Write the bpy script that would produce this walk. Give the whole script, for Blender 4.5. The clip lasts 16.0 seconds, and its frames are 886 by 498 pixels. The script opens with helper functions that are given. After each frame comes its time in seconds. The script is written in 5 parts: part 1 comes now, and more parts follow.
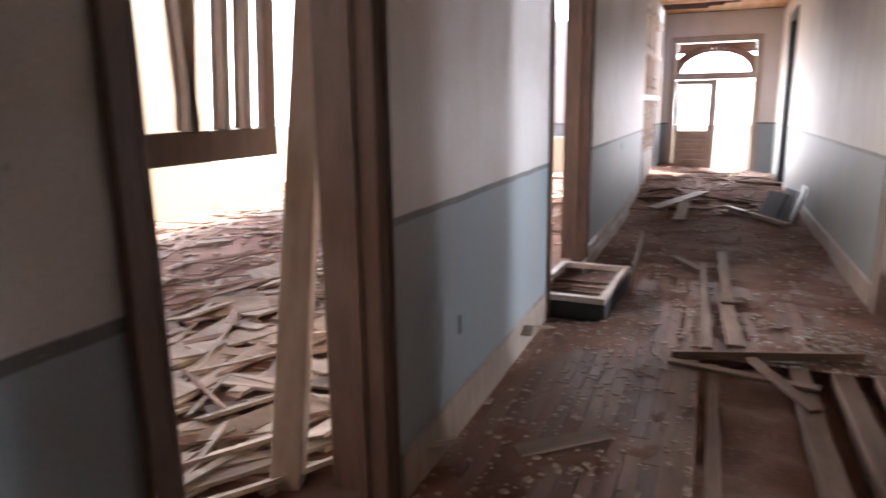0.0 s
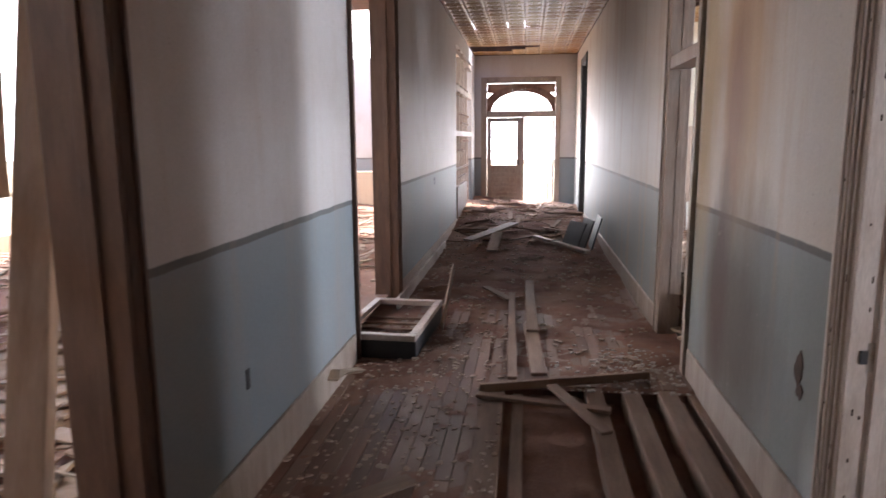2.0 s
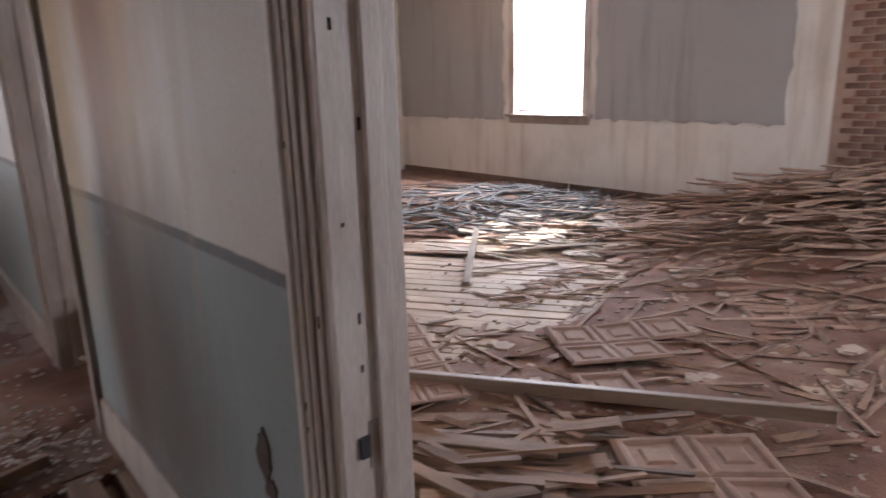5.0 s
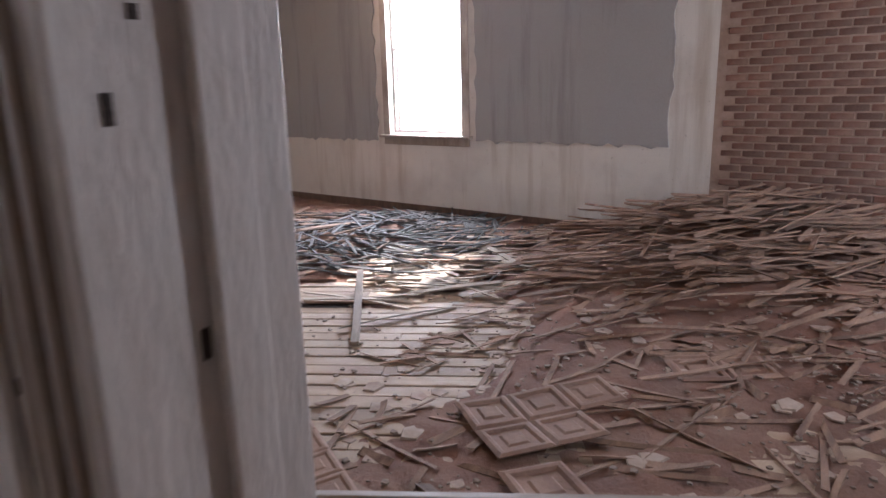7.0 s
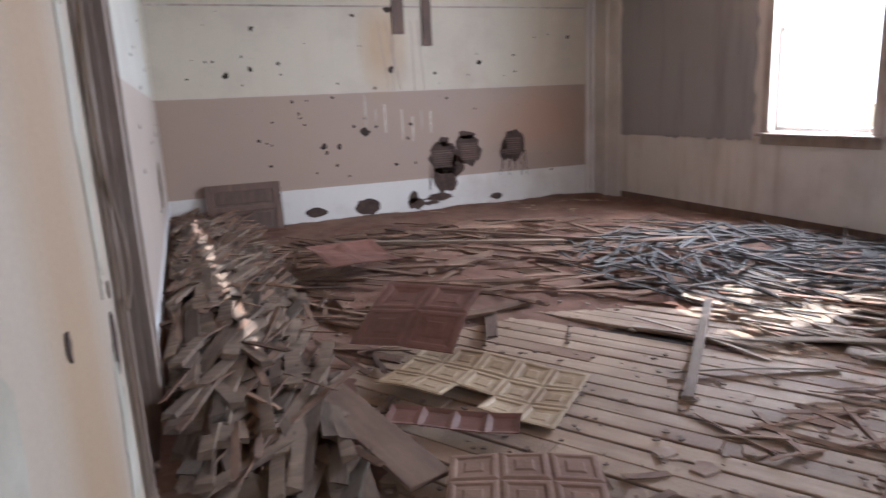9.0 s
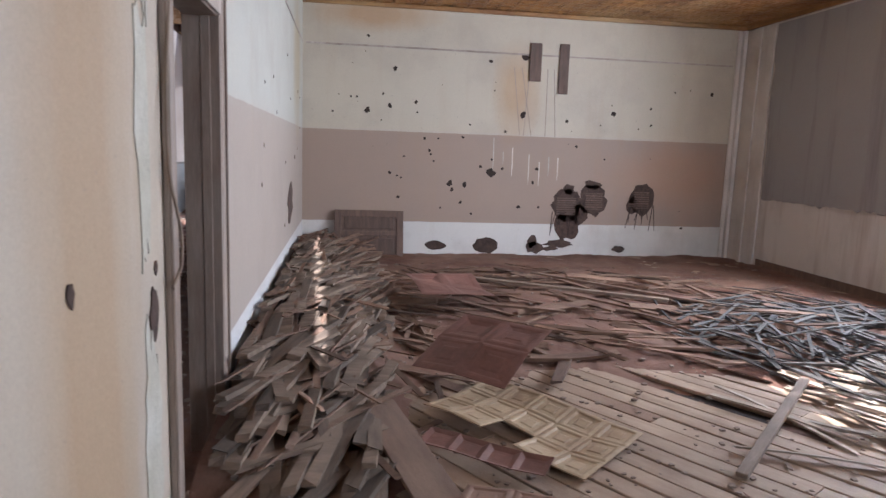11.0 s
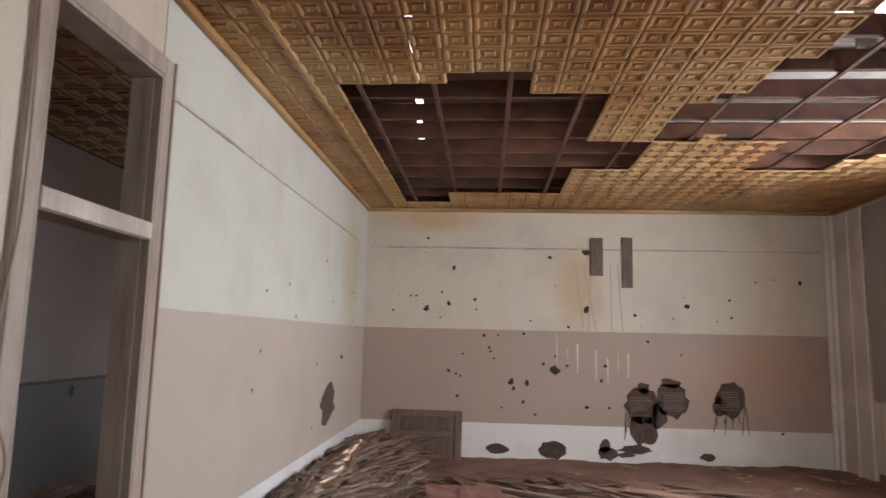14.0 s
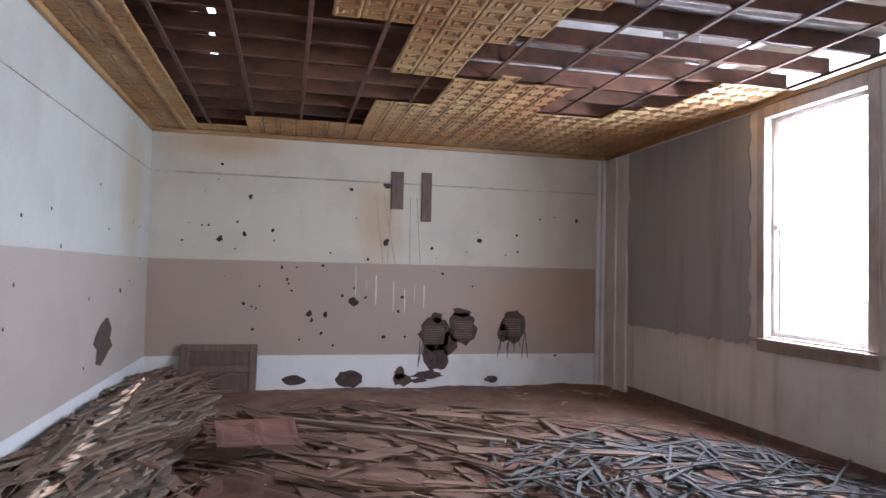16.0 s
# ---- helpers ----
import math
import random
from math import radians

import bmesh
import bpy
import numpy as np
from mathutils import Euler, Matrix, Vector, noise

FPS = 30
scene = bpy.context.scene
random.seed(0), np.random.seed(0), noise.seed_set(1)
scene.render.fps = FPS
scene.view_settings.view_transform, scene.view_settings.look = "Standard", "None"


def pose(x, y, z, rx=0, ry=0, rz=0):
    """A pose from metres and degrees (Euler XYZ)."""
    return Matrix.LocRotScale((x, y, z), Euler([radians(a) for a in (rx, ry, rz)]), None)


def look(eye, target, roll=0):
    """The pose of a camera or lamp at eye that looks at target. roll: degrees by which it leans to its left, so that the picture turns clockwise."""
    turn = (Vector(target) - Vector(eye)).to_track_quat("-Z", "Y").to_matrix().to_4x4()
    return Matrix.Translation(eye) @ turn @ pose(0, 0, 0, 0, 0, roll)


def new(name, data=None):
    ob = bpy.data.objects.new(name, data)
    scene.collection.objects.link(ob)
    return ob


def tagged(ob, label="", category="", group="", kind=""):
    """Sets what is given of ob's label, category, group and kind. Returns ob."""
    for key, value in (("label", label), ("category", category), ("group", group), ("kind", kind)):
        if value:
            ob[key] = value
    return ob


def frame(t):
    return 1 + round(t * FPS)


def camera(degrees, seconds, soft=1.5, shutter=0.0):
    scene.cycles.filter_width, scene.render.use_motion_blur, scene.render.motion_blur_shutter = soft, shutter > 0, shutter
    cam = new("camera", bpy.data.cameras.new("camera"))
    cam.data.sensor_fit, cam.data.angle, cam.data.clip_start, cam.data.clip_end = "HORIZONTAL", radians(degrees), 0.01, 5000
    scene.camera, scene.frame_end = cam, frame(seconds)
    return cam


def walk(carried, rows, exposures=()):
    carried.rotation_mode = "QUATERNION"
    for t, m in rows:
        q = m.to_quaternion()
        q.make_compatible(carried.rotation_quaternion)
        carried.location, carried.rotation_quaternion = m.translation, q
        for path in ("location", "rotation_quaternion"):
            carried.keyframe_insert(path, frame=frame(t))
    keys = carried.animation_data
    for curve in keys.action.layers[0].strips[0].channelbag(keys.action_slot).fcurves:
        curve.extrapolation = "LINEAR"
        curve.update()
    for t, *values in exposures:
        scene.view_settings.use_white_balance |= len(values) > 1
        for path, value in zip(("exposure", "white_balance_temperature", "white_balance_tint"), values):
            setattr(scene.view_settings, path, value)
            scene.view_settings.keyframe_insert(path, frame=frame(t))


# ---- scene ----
cam = camera(67.9, 16.0, shutter=0.5)
PATH = [
    (0, (-0.202, -1.407, 1.618), (-0.935, 0.406, 1.197), -0.8),
    (0.5, (-0.142, -1.328, 1.624), (-0.657, 0.559, 1.206), -1.5),
    (1, (-0.196, -1.219, 1.597), (-0.741, 0.66, 1.183), -0.9),
    (1.5, (-0.12, -1.309, 1.634), (-0.513, 0.618, 1.267), -1.1),
    (2, (-0.048, -1.194, 1.627), (-0.297, 0.763, 1.3), -0.4),
    (2.5, (0.065, -1.027, 1.617), (-0.08, 0.944, 1.31), 0.3),
    (3, (0.071, -0.698, 1.584), (0.141, 1.268, 1.222), -4.5),
    (3.5, (0.123, -0.441, 1.586), (0.581, 1.465, 1.19), -2.2),
    (4, (0.31, -0.209, 1.588), (0.966, 1.636, 1.186), 0.5),
    (4.5, (0.437, -0.018, 1.569), (1.416, 1.655, 1.076), -0.8),
    (5, (0.493, 0.183, 1.582), (1.746, 1.664, 1.096), -1.6),
    (5.2, (0.528, 0.25, 1.571), (1.853, 1.668, 1.091), -0.9),
    (7.3, (1.089, 0.883, 1.705), (2.62, 2.083, 1.239), -1.6),
    (7.5, (1.209, 0.93, 1.695), (2.579, 2.315, 1.243), -1.9),
    (8, (1.414, 1.086, 1.64), (2.522, 2.696, 1.217), 0.5),
    (8.5, (1.531, 1.233, 1.604), (2.338, 3.01, 1.166), -3.0),
    (9, (1.525, 1.337, 1.631), (2.226, 3.159, 1.2), -2.7),
    (9.2, (1.562, 1.337, 1.627), (2.135, 3.209, 1.215), -2.2),
    (11.3, (2.077, 1.064, 1.57), (2.367, 3.021, 1.278), 2.0),
    (11.5, (2.207, 1.043, 1.573), (2.538, 2.99, 1.26), 3.0),
    (12, (2.495, 0.986, 1.56), (2.752, 2.942, 1.232), 0.8),
    (12.5, (2.676, 1.118, 1.554), (2.734, 3.104, 1.326), -0.3),
    (13, (2.809, 1.21, 1.624), (2.541, 3.188, 1.497), 1.4),
    (13.5, (2.987, 1.266, 1.662), (2.758, 3.252, 1.706), 2.0),
    (14, (3.085, 1.23, 1.715), (2.952, 3.208, 1.98), 1.3),
    (14.5, (3.139, 1.252, 1.681), (3.143, 3.249, 1.784), 1.5),
    (15, (3.094, 1.329, 1.723), (3.347, 3.311, 1.811), 0.6),
    (15.5, (3.105, 1.362, 1.696), (3.496, 3.323, 1.758), 0.8),
    (16, (3.134, 1.314, 1.718), (3.593, 3.259, 1.792), 1.3),
]
walk(cam, [(t, look(eye, target, roll)) for t, eye, target, roll in PATH], exposures=[(t, stops, k, 15) for t, stops, k in ((0, 2.75, 6050), (1.0, 2.4, 6050), (2.5, 2.35, 6050), (3.5, 2.2, 6000), (5.2, 1.95, 5850), (7.5, 1.6, 5600), (9, 1.35, 5650), (12, 1.45, 5800), (14, 1.2, 6350), (15, 1.3, 5750), (16, 1.15, 5400))])

# ---- world, sun, large lights ----
world = bpy.data.worlds.new("sky")
scene.world = world
world.use_nodes = True
wn = world.node_tree.nodes
sky = wn.new("ShaderNodeTexSky")
sky.sky_type, sky.sun_disc = "NISHITA", False
SUN_EL, SUN_AZ = radians(71), radians(29.5)
sky.sun_elevation, sky.sun_rotation = SUN_EL, SUN_AZ
sky.air_density, sky.dust_density, sky.ozone_density = 1.0, 3.0, 1.0
wn["Background"].inputs["Strength"].default_value = 0.15
world.node_tree.links.new(sky.outputs["Color"], wn["Background"].inputs["Color"])
sun = new("sun", bpy.data.lights.new("sun", "SUN"))
sun.data.energy, sun.data.angle, sun.data.color = 5.0, radians(0.5), (1.0, 0.95, 0.88)
SUN_DIR = Vector((math.cos(SUN_EL) * math.sin(SUN_AZ), math.cos(SUN_EL) * math.cos(SUN_AZ), math.sin(SUN_EL)))
sun.matrix_basis = look(SUN_DIR * 30, (0, 0, 0))


def opening_light(place, target, w, h, watts, colour=(1.0, 0.97, 0.95)):
    """Daylight in an opening to the outside."""
    ob = new("window_daylight", bpy.data.lights.new("window_daylight", "AREA"))
    ob.data.shape, ob.data.size, ob.data.size_y, ob.data.energy, ob.data.color = "RECTANGLE", w, h, watts, colour
    ob.matrix_basis = look(place, target)
    return ob


opening_light((8.4, 6.7, 2.3), (3.0, 6.0, 1.4), 1.2, 2.25, 190, (0.92, 0.96, 1.0))
# unseen south window, assumed from the light on the corridor's west wall
opening_light((6.7, -2.72, 2.3), (4.0, 2.0, 1.3), 1.1, 2.2, 85, (0.92, 0.96, 1.0))
opening_light((0.25, 15.95, 1.1), (0.0, 8.0, 0.8), 0.75, 2.0, 28)


# ---- materials ----
def mat(name, c1, c2, scale=4.0, rough=0.85, bump=0.3, fine=60.0, stretch=(1, 1, 1), vary=0.25, dirt=None, metal=0.0, dirt_amount=0.5):
    """A worn surface: two colours by a coarse pattern, fine grain, a dirt film, and random tone from piece to piece."""
    m = bpy.data.materials.new(name)
    m.use_nodes = True
    nt = m.node_tree
    N, L = nt.nodes.new, nt.links.new
    b = nt.nodes["Principled BSDF"]
    tc, mp = N("ShaderNodeTexCoord"), N("ShaderNodeMapping")
    mp.inputs["Scale"].default_value = stretch
    L(tc.outputs["Object"], mp.inputs["Vector"])
    info = N("ShaderNodeObjectInfo")
    n1, n2 = N("ShaderNodeTexNoise"), N("ShaderNodeTexNoise")
    n1.noise_dimensions = n2.noise_dimensions = "4D"
    for n, s, d in ((n1, scale, 6), (n2, fine, 4)):
        n.inputs["Scale"].default_value, n.inputs["Detail"].default_value, n.inputs["Roughness"].default_value = s, d, 0.65
        L(mp.outputs["Vector"], n.inputs["Vector"])
        mul = N("ShaderNodeMath")
        mul.operation = "MULTIPLY"
        mul.inputs[1].default_value = 37.0
        L(info.outputs["Random"], mul.inputs[0])
        L(mul.outputs[0], n.inputs["W"])
    r1 = N("ShaderNodeMapRange")
    r1.inputs[1].default_value, r1.inputs[2].default_value = 0.35, 0.65
    L(n1.outputs["Fac"], r1.inputs[0])
    mix = N("ShaderNodeMix")
    mix.data_type = "RGBA"
    mix.inputs["A"].default_value, mix.inputs["B"].default_value = (*c1, 1), (*c2, 1)
    L(r1.outputs[0], mix.inputs["Factor"])
    out = mix.outputs["Result"]
    if dirt:
        n3, r3, mx = N("ShaderNodeTexNoise"), N("ShaderNodeMapRange"), N("ShaderNodeMix")
        mx.data_type = "RGBA"
        n3.inputs["Scale"].default_value, n3.inputs["Detail"].default_value = scale * 0.45, 8
        L(tc.outputs["Object"], n3.inputs["Vector"])
        r3.inputs[1].default_value, r3.inputs[2].default_value, r3.inputs[4].default_value = 0.42, 0.62, dirt_amount
        L(n3.outputs["Fac"], r3.inputs[0])
        L(r3.outputs[0], mx.inputs["Factor"])
        L(out, mx.inputs["A"])
        mx.inputs["B"].default_value = (*dirt, 1)
        out = mx.outputs["Result"]
    hsv = N("ShaderNodeHueSaturation")
    add, mul2 = N("ShaderNodeMath"), N("ShaderNodeMapRange")
    mul2.inputs[3].default_value, mul2.inputs[4].default_value = 1 - vary, 1 + vary
    L(info.outputs["Random"], mul2.inputs[0])
    add.operation = "MULTIPLY_ADD"
    add.inputs[1].default_value, add.inputs[2].default_value = 0.5, -0.25
    L(n2.outputs["Fac"], add.inputs[0])
    tot = N("ShaderNodeMath")
    L(mul2.outputs[0], tot.inputs[0])
    L(add.outputs[0], tot.inputs[1])
    L(tot.outputs[0], hsv.inputs["Value"])
    L(out, hsv.inputs["Color"])
    L(hsv.outputs["Color"], b.inputs["Base Color"])
    b.inputs["Roughness"].default_value, b.inputs["Metallic"].default_value = rough, metal
    bp = N("ShaderNodeBump")
    bp.inputs["Strength"].default_value, bp.inputs["Distance"].default_value = bump, 0.01
    L(n2.outputs["Fac"], bp.inputs["Height"])
    L(bp.outputs["Normal"], b.inputs["Normal"])
    return m


def painted(name, bands, streak=(0.35, 0.22, 0.12), amount=0.45, spots=(), soot=(0.30, 0.24, 0.2), wobble=0.02):
    """Old painted plaster: bands of colour one over another by height, run-down stains, patchy soot, and single large stains.
    bands: (upper edge in metres, colour); spots: (centre, radii, colour, strength)."""
    m = bpy.data.materials.new(name)
    m.use_nodes = True
    nt = m.node_tree
    N, L = nt.nodes.new, nt.links.new
    b = nt.nodes["Principled BSDF"]
    geo, sep = N("ShaderNodeNewGeometry"), N("ShaderNodeSeparateXYZ")
    L(geo.outputs["Position"], sep.inputs[0])

    def noise_at(scale, stretch=(1, 1, 1), detail=6):
        mp, n = N("ShaderNodeMapping"), N("ShaderNodeTexNoise")
        mp.inputs["Scale"].default_value = stretch
        n.inputs["Scale"].default_value, n.inputs["Detail"].default_value, n.inputs["Roughness"].default_value = scale, detail, 0.6
        L(geo.outputs["Position"], mp.inputs["Vector"])
        L(mp.outputs["Vector"], n.inputs["Vector"])
        return n.outputs["Fac"]

    def ramp(v, lo, hi, a=0.0, z=1.0):
        r = N("ShaderNodeMapRange")
        r.inputs[1].default_value, r.inputs[2].default_value, r.inputs[3].default_value, r.inputs[4].default_value = lo, hi, a, z
        L(v, r.inputs[0])
        return r.outputs[0]

    def mixed(fac, a, c):
        mx = N("ShaderNodeMix")
        mx.data_type = "RGBA"
        L(fac, mx.inputs["Factor"])
        if isinstance(a, tuple):
            mx.inputs["A"].default_value = (*a, 1)
        else:
            L(a, mx.inputs["A"])
        mx.inputs["B"].default_value = (*c, 1)
        return mx.outputs["Result"]

    edge = N("ShaderNodeMath")
    edge.operation = "MULTIPLY_ADD"
    edge.inputs[1].default_value = wobble
    L(noise_at(5.0), edge.inputs[0])
    L(sep.outputs["Z"], edge.inputs[2])
    colour = bands[0][1]
    for (top, _), (_, c) in zip(bands, bands[1:]):
        colour = mixed(ramp(edge.outputs[0], top + wobble / 2 - 0.004, top + wobble / 2 + 0.004), colour, c)
    colour = mixed(ramp(noise_at(1.1, detail=8), 0.48, 0.75, 0, 0.4), colour, soot)
    colour = mixed(ramp(noise_at(4.0, (1, 1, 0.09)), 0.52, 0.72, 0, amount), colour, streak)
    for place, radii, c, strength in spots:
        sub, div, ln = N("ShaderNodeVectorMath"), N("ShaderNodeVectorMath"), N("ShaderNodeVectorMath")
        sub.operation, div.operation, ln.operation = "SUBTRACT", "DIVIDE", "LENGTH"
        sub.inputs[1].default_value, div.inputs[1].default_value = place, radii
        L(geo.outputs["Position"], sub.inputs[0])
        L(sub.outputs[0], div.inputs[0])
        L(div.outputs[0], ln.inputs[0])
        w = N("ShaderNodeMath")
        w.operation = "MULTIPLY_ADD"
        w.inputs[1].default_value = 0.9
        L(noise_at(3.0, (1, 1, 0.3)), w.inputs[0])
        L(ln.outputs["Value"], w.inputs[2])
        colour = mixed(ramp(w.outputs[0], 0.85, 1.6, strength, 0), colour, c)
    speck = ramp(noise_at(26.0), 0.66, 0.72, 0, 0.5)
    colour = mixed(speck, colour, soot)
    hsv = N("ShaderNodeHueSaturation")
    L(ramp(noise_at(90.0), 0.2, 0.8, 0.9, 1.1), hsv.inputs["Value"])
    L(colour, hsv.inputs["Color"])
    L(hsv.outputs["Color"], b.inputs["Base Color"])
    b.inputs["Roughness"].default_value = 0.6
    bp = N("ShaderNodeBump")
    bp.inputs["Strength"].default_value, bp.inputs["Distance"].default_value = 0.25, 0.01
    L(noise_at(14.0, detail=10), bp.inputs["Height"])
    L(bp.outputs["Normal"], b.inputs["Normal"])
    return m


CREAM, BLUE = (0.60, 0.55, 0.50), (0.21, 0.245, 0.265)
M_CORR_W = painted("grey_and_cream_plaster", [(1.15, BLUE), (1.185, (0.09, 0.09, 0.09)), (9, (0.52, 0.49, 0.475))], amount=0.2)
M_CORR_E = painted("stained_grey_and_cream_plaster", [(1.15, (0.195, 0.21, 0.20)), (1.185, (0.09, 0.08, 0.075)), (9, (0.48, 0.43, 0.375))], amount=0.6,
                   spots=[((1.13, 2.7, 2.2), (0.5, 0.55, 1.3), (0.33, 0.18, 0.06), 0.85), ((1.13, 2.8, 1.75), (0.5, 0.2, 0.75), (0.19, 0.08, 0.025), 0.9), ((1.13, 2.6, 0.55), (0.5, 0.7, 0.85), (0.065, 0.045, 0.027), 0.92),
                          ((1.13, 2.95, 0.75), (0.5, 0.25, 0.7), (0.06, 0.028, 0.014), 0.9), ((1.13, 3.4, 2.2), (0.5, 0.25, 1.6), (0.36, 0.25, 0.12), 0.8), ((1.13, 1.5, 0.2), (0.5, 0.12, 0.3), (0.42, 0.44, 0.44), 0.7)])
PINK, CREAMY = (0.36, 0.265, 0.205), (0.55, 0.49, 0.385)
M_ROOM_W = painted("cream_and_pink_plaster_west", [(0.5, (0.60, 0.59, 0.57)), (1.84, (0.385, 0.325, 0.27)), (9, (0.49, 0.48, 0.42))], amount=0.12,
                   streak=(0.42, 0.31, 0.17), spots=[((1.27, 10.0, 2.7), (0.5, 0.6, 1.0), (0.40, 0.29, 0.13), 0.55)])
M_ROOM_SW = painted("peeling_cream_plaster", [(9, (0.50, 0.43, 0.335))], amount=0.5, streak=(0.40, 0.28, 0.16),
                    spots=[((1.27, 2.9, 1.0), (0.5, 0.35, 3.0), (0.42, 0.29, 0.17), 0.8)])
M_ROOM_N = painted("cream_and_pink_plaster_north", [(0.5, (0.66, 0.63, 0.58)), (1.84, PINK), (9, CREAMY)], amount=0.14, streak=(0.40, 0.25, 0.13),
                   spots=[((4.45, 11.0, 2.5), (0.35, 0.5, 0.75), (0.44, 0.27, 0.13), 0.6), ((7.0, 11.0, 1.3), (1.2, 0.5, 0.5), (0.42, 0.24, 0.15), 0.5), ((2.3, 11.0, 3.5), (0.9, 0.5, 0.25), (0.45, 0.25, 0.1), 0.6)])
M_ROOM_E = painted("bare_stained_plaster", [(9, (0.70, 0.65, 0.59))], amount=0.6, streak=(0.40, 0.31, 0.24))
M_SLAB = painted("grey_scratch_coat", [(9, (0.36, 0.342, 0.33))], amount=0.6, streak=(0.19, 0.165, 0.16), soot=(0.33, 0.29, 0.27))
M_WOOD = mat("grey_old_wood", (0.30, 0.225, 0.165), (0.17, 0.12, 0.085), 3, 0.8, 0.35, 45, (6, 6, 1), 0.3, (0.33, 0.26, 0.2))
M_LATH = mat("dusty_lath", (0.25, 0.15, 0.095), (0.10, 0.056, 0.038), 2, 0.85, 0.4, 40, (1, 8, 8), 0.55, (0.28, 0.18, 0.125))
# Grey lath, darkened in colour for the shade below the window sill.
M_GREYLATH = mat("shaded_weathered_lath", (0.072, 0.062, 0.054), (0.026, 0.023, 0.021), 2, 0.9, 0.4, 40, (1, 8, 8), 0.45, (0.125, 0.117, 0.11))
# Pale lath, lightened further so sunny patches and the west room look brighter.
M_PALELATH = mat("pale_lath_sun_tone", (0.38, 0.31, 0.24), (0.21, 0.16, 0.115), 2, 0.85, 0.4, 40, (1, 8, 8), 0.35, (0.33, 0.26, 0.2))
M_HEAP = mat("dusty_grey_brown_board", (0.21, 0.15, 0.105), (0.07, 0.047, 0.033), 2, 0.85, 0.4, 40, (1, 8, 8), 0.55, (0.24, 0.18, 0.13))
M_PLANK = mat("dusty_brown_plank", (0.27, 0.185, 0.13), (0.17, 0.11, 0.08), 2, 0.8, 0.35, 40, (6, 6, 1), 0.15, (0.14, 0.08, 0.055))
M_CASING = mat("painted_casing", (0.36, 0.285, 0.23), (0.23, 0.165, 0.125), 3, 0.55, 0.25, 30, (4, 4, 0.6), 0.1, (0.36, 0.32, 0.28))
M_PALE = mat("pale_scuffed_paint", (0.56, 0.50, 0.45), (0.40, 0.33, 0.28), 3, 0.55, 0.3, 40, (4, 4, 0.8), 0.1, (0.2, 0.14, 0.1), dirt_amount=0.6)
M_BROWN = mat("dark_brown_wood", (0.16, 0.095, 0.065), (0.09, 0.055, 0.04), 3, 0.6, 0.3, 45, (5, 5, 1), 0.2)
M_BOARD = mat("floor_boards", (0.46, 0.345, 0.24), (0.32, 0.225, 0.15), 1.5, 0.75, 0.35, 30, (1, 7, 7), 0.18, (0.2, 0.115, 0.075), dirt_amount=0.85)
M_HALLBOARD = mat("brown_floor_boards", (0.185, 0.088, 0.055), (0.11, 0.053, 0.034), 1.5, 0.6, 0.35, 30, (7, 1, 7), 0.22, (0.19, 0.12, 0.085), dirt_amount=0.8)
M_DIRT = mat("red_brown_dirt", (0.20, 0.095, 0.06), (0.12, 0.057, 0.038), 3, 0.95, 0.9, 45, vary=0.0, dirt=(0.26, 0.16, 0.11))
M_CHIP = mat("plaster_chips", (0.40, 0.31, 0.245), (0.25, 0.165, 0.12), 6, 0.9, 0.4, 40, vary=0.35)
M_TIN = mat("rusty_tin_ceiling", (0.40, 0.21, 0.07), (0.20, 0.085, 0.03), 1.6, 0.5, 0.25, 28, vary=0.1, dirt=(0.42, 0.28, 0.13), dirt_amount=0.7)
M_TINRED = mat("red_rusted_tin", (0.225, 0.105, 0.08), (0.14, 0.065, 0.048), 3, 0.55, 0.3, 30, vary=0.1)
M_TINTAN = mat("tan_tin", (0.43, 0.325, 0.20), (0.30, 0.205, 0.12), 3, 0.6, 0.3, 30, vary=0.1)
M_TINDUST = mat("dusty_brown_tin", (0.27, 0.165, 0.115), (0.18, 0.10, 0.07), 3, 0.85, 0.35, 35, vary=0.12, dirt=(0.29, 0.19, 0.135))
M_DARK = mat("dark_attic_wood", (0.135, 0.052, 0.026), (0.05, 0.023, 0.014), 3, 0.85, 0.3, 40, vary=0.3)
# Pale copy of the attic wood; the sunlight on it is put into the colour.
M_ATTICLIT = mat("grey_boards_lit_tone", (0.46, 0.43, 0.40), (0.30, 0.27, 0.25), 3, 0.8, 0.3, 40, vary=0.3)
M_BRICK = mat("red_brick", (0.20, 0.092, 0.062), (0.13, 0.065, 0.047), 5, 0.9, 0.5, 50, vary=0.3, dirt=(0.36, 0.26, 0.2))
M_MORTAR = mat("mortar", (0.34, 0.24, 0.19), (0.25, 0.17, 0.13), 6, 0.95, 0.5, 50)
# Near-black brown for dents, nail marks, fibre and the base under floor boards.
M_HOLE = mat("near_black_brown", (0.05, 0.032, 0.024), (0.025, 0.017, 0.013), 20, 0.95, 0.6, 60, vary=0.2)
M_BROKEN = mat("broken_plaster_backing", (0.105, 0.066, 0.05), (0.05, 0.032, 0.025), 14, 0.95, 0.6, 60, vary=0.2)
M_BLACK = mat("black_metal", (0.03, 0.032, 0.035), (0.018, 0.018, 0.02), 5, 0.5, 0.2, 50)
M_STEEL = mat("worn_steel", (0.45, 0.42, 0.38), (0.22, 0.17, 0.13), 8, 0.4, 0.2, 50, metal=0.8)
M_WALLOLD = painted("peeling_lime_wall", [(9, (0.50, 0.39, 0.27))], amount=0.5, streak=(0.40, 0.24, 0.14), soot=(0.45, 0.35, 0.27))
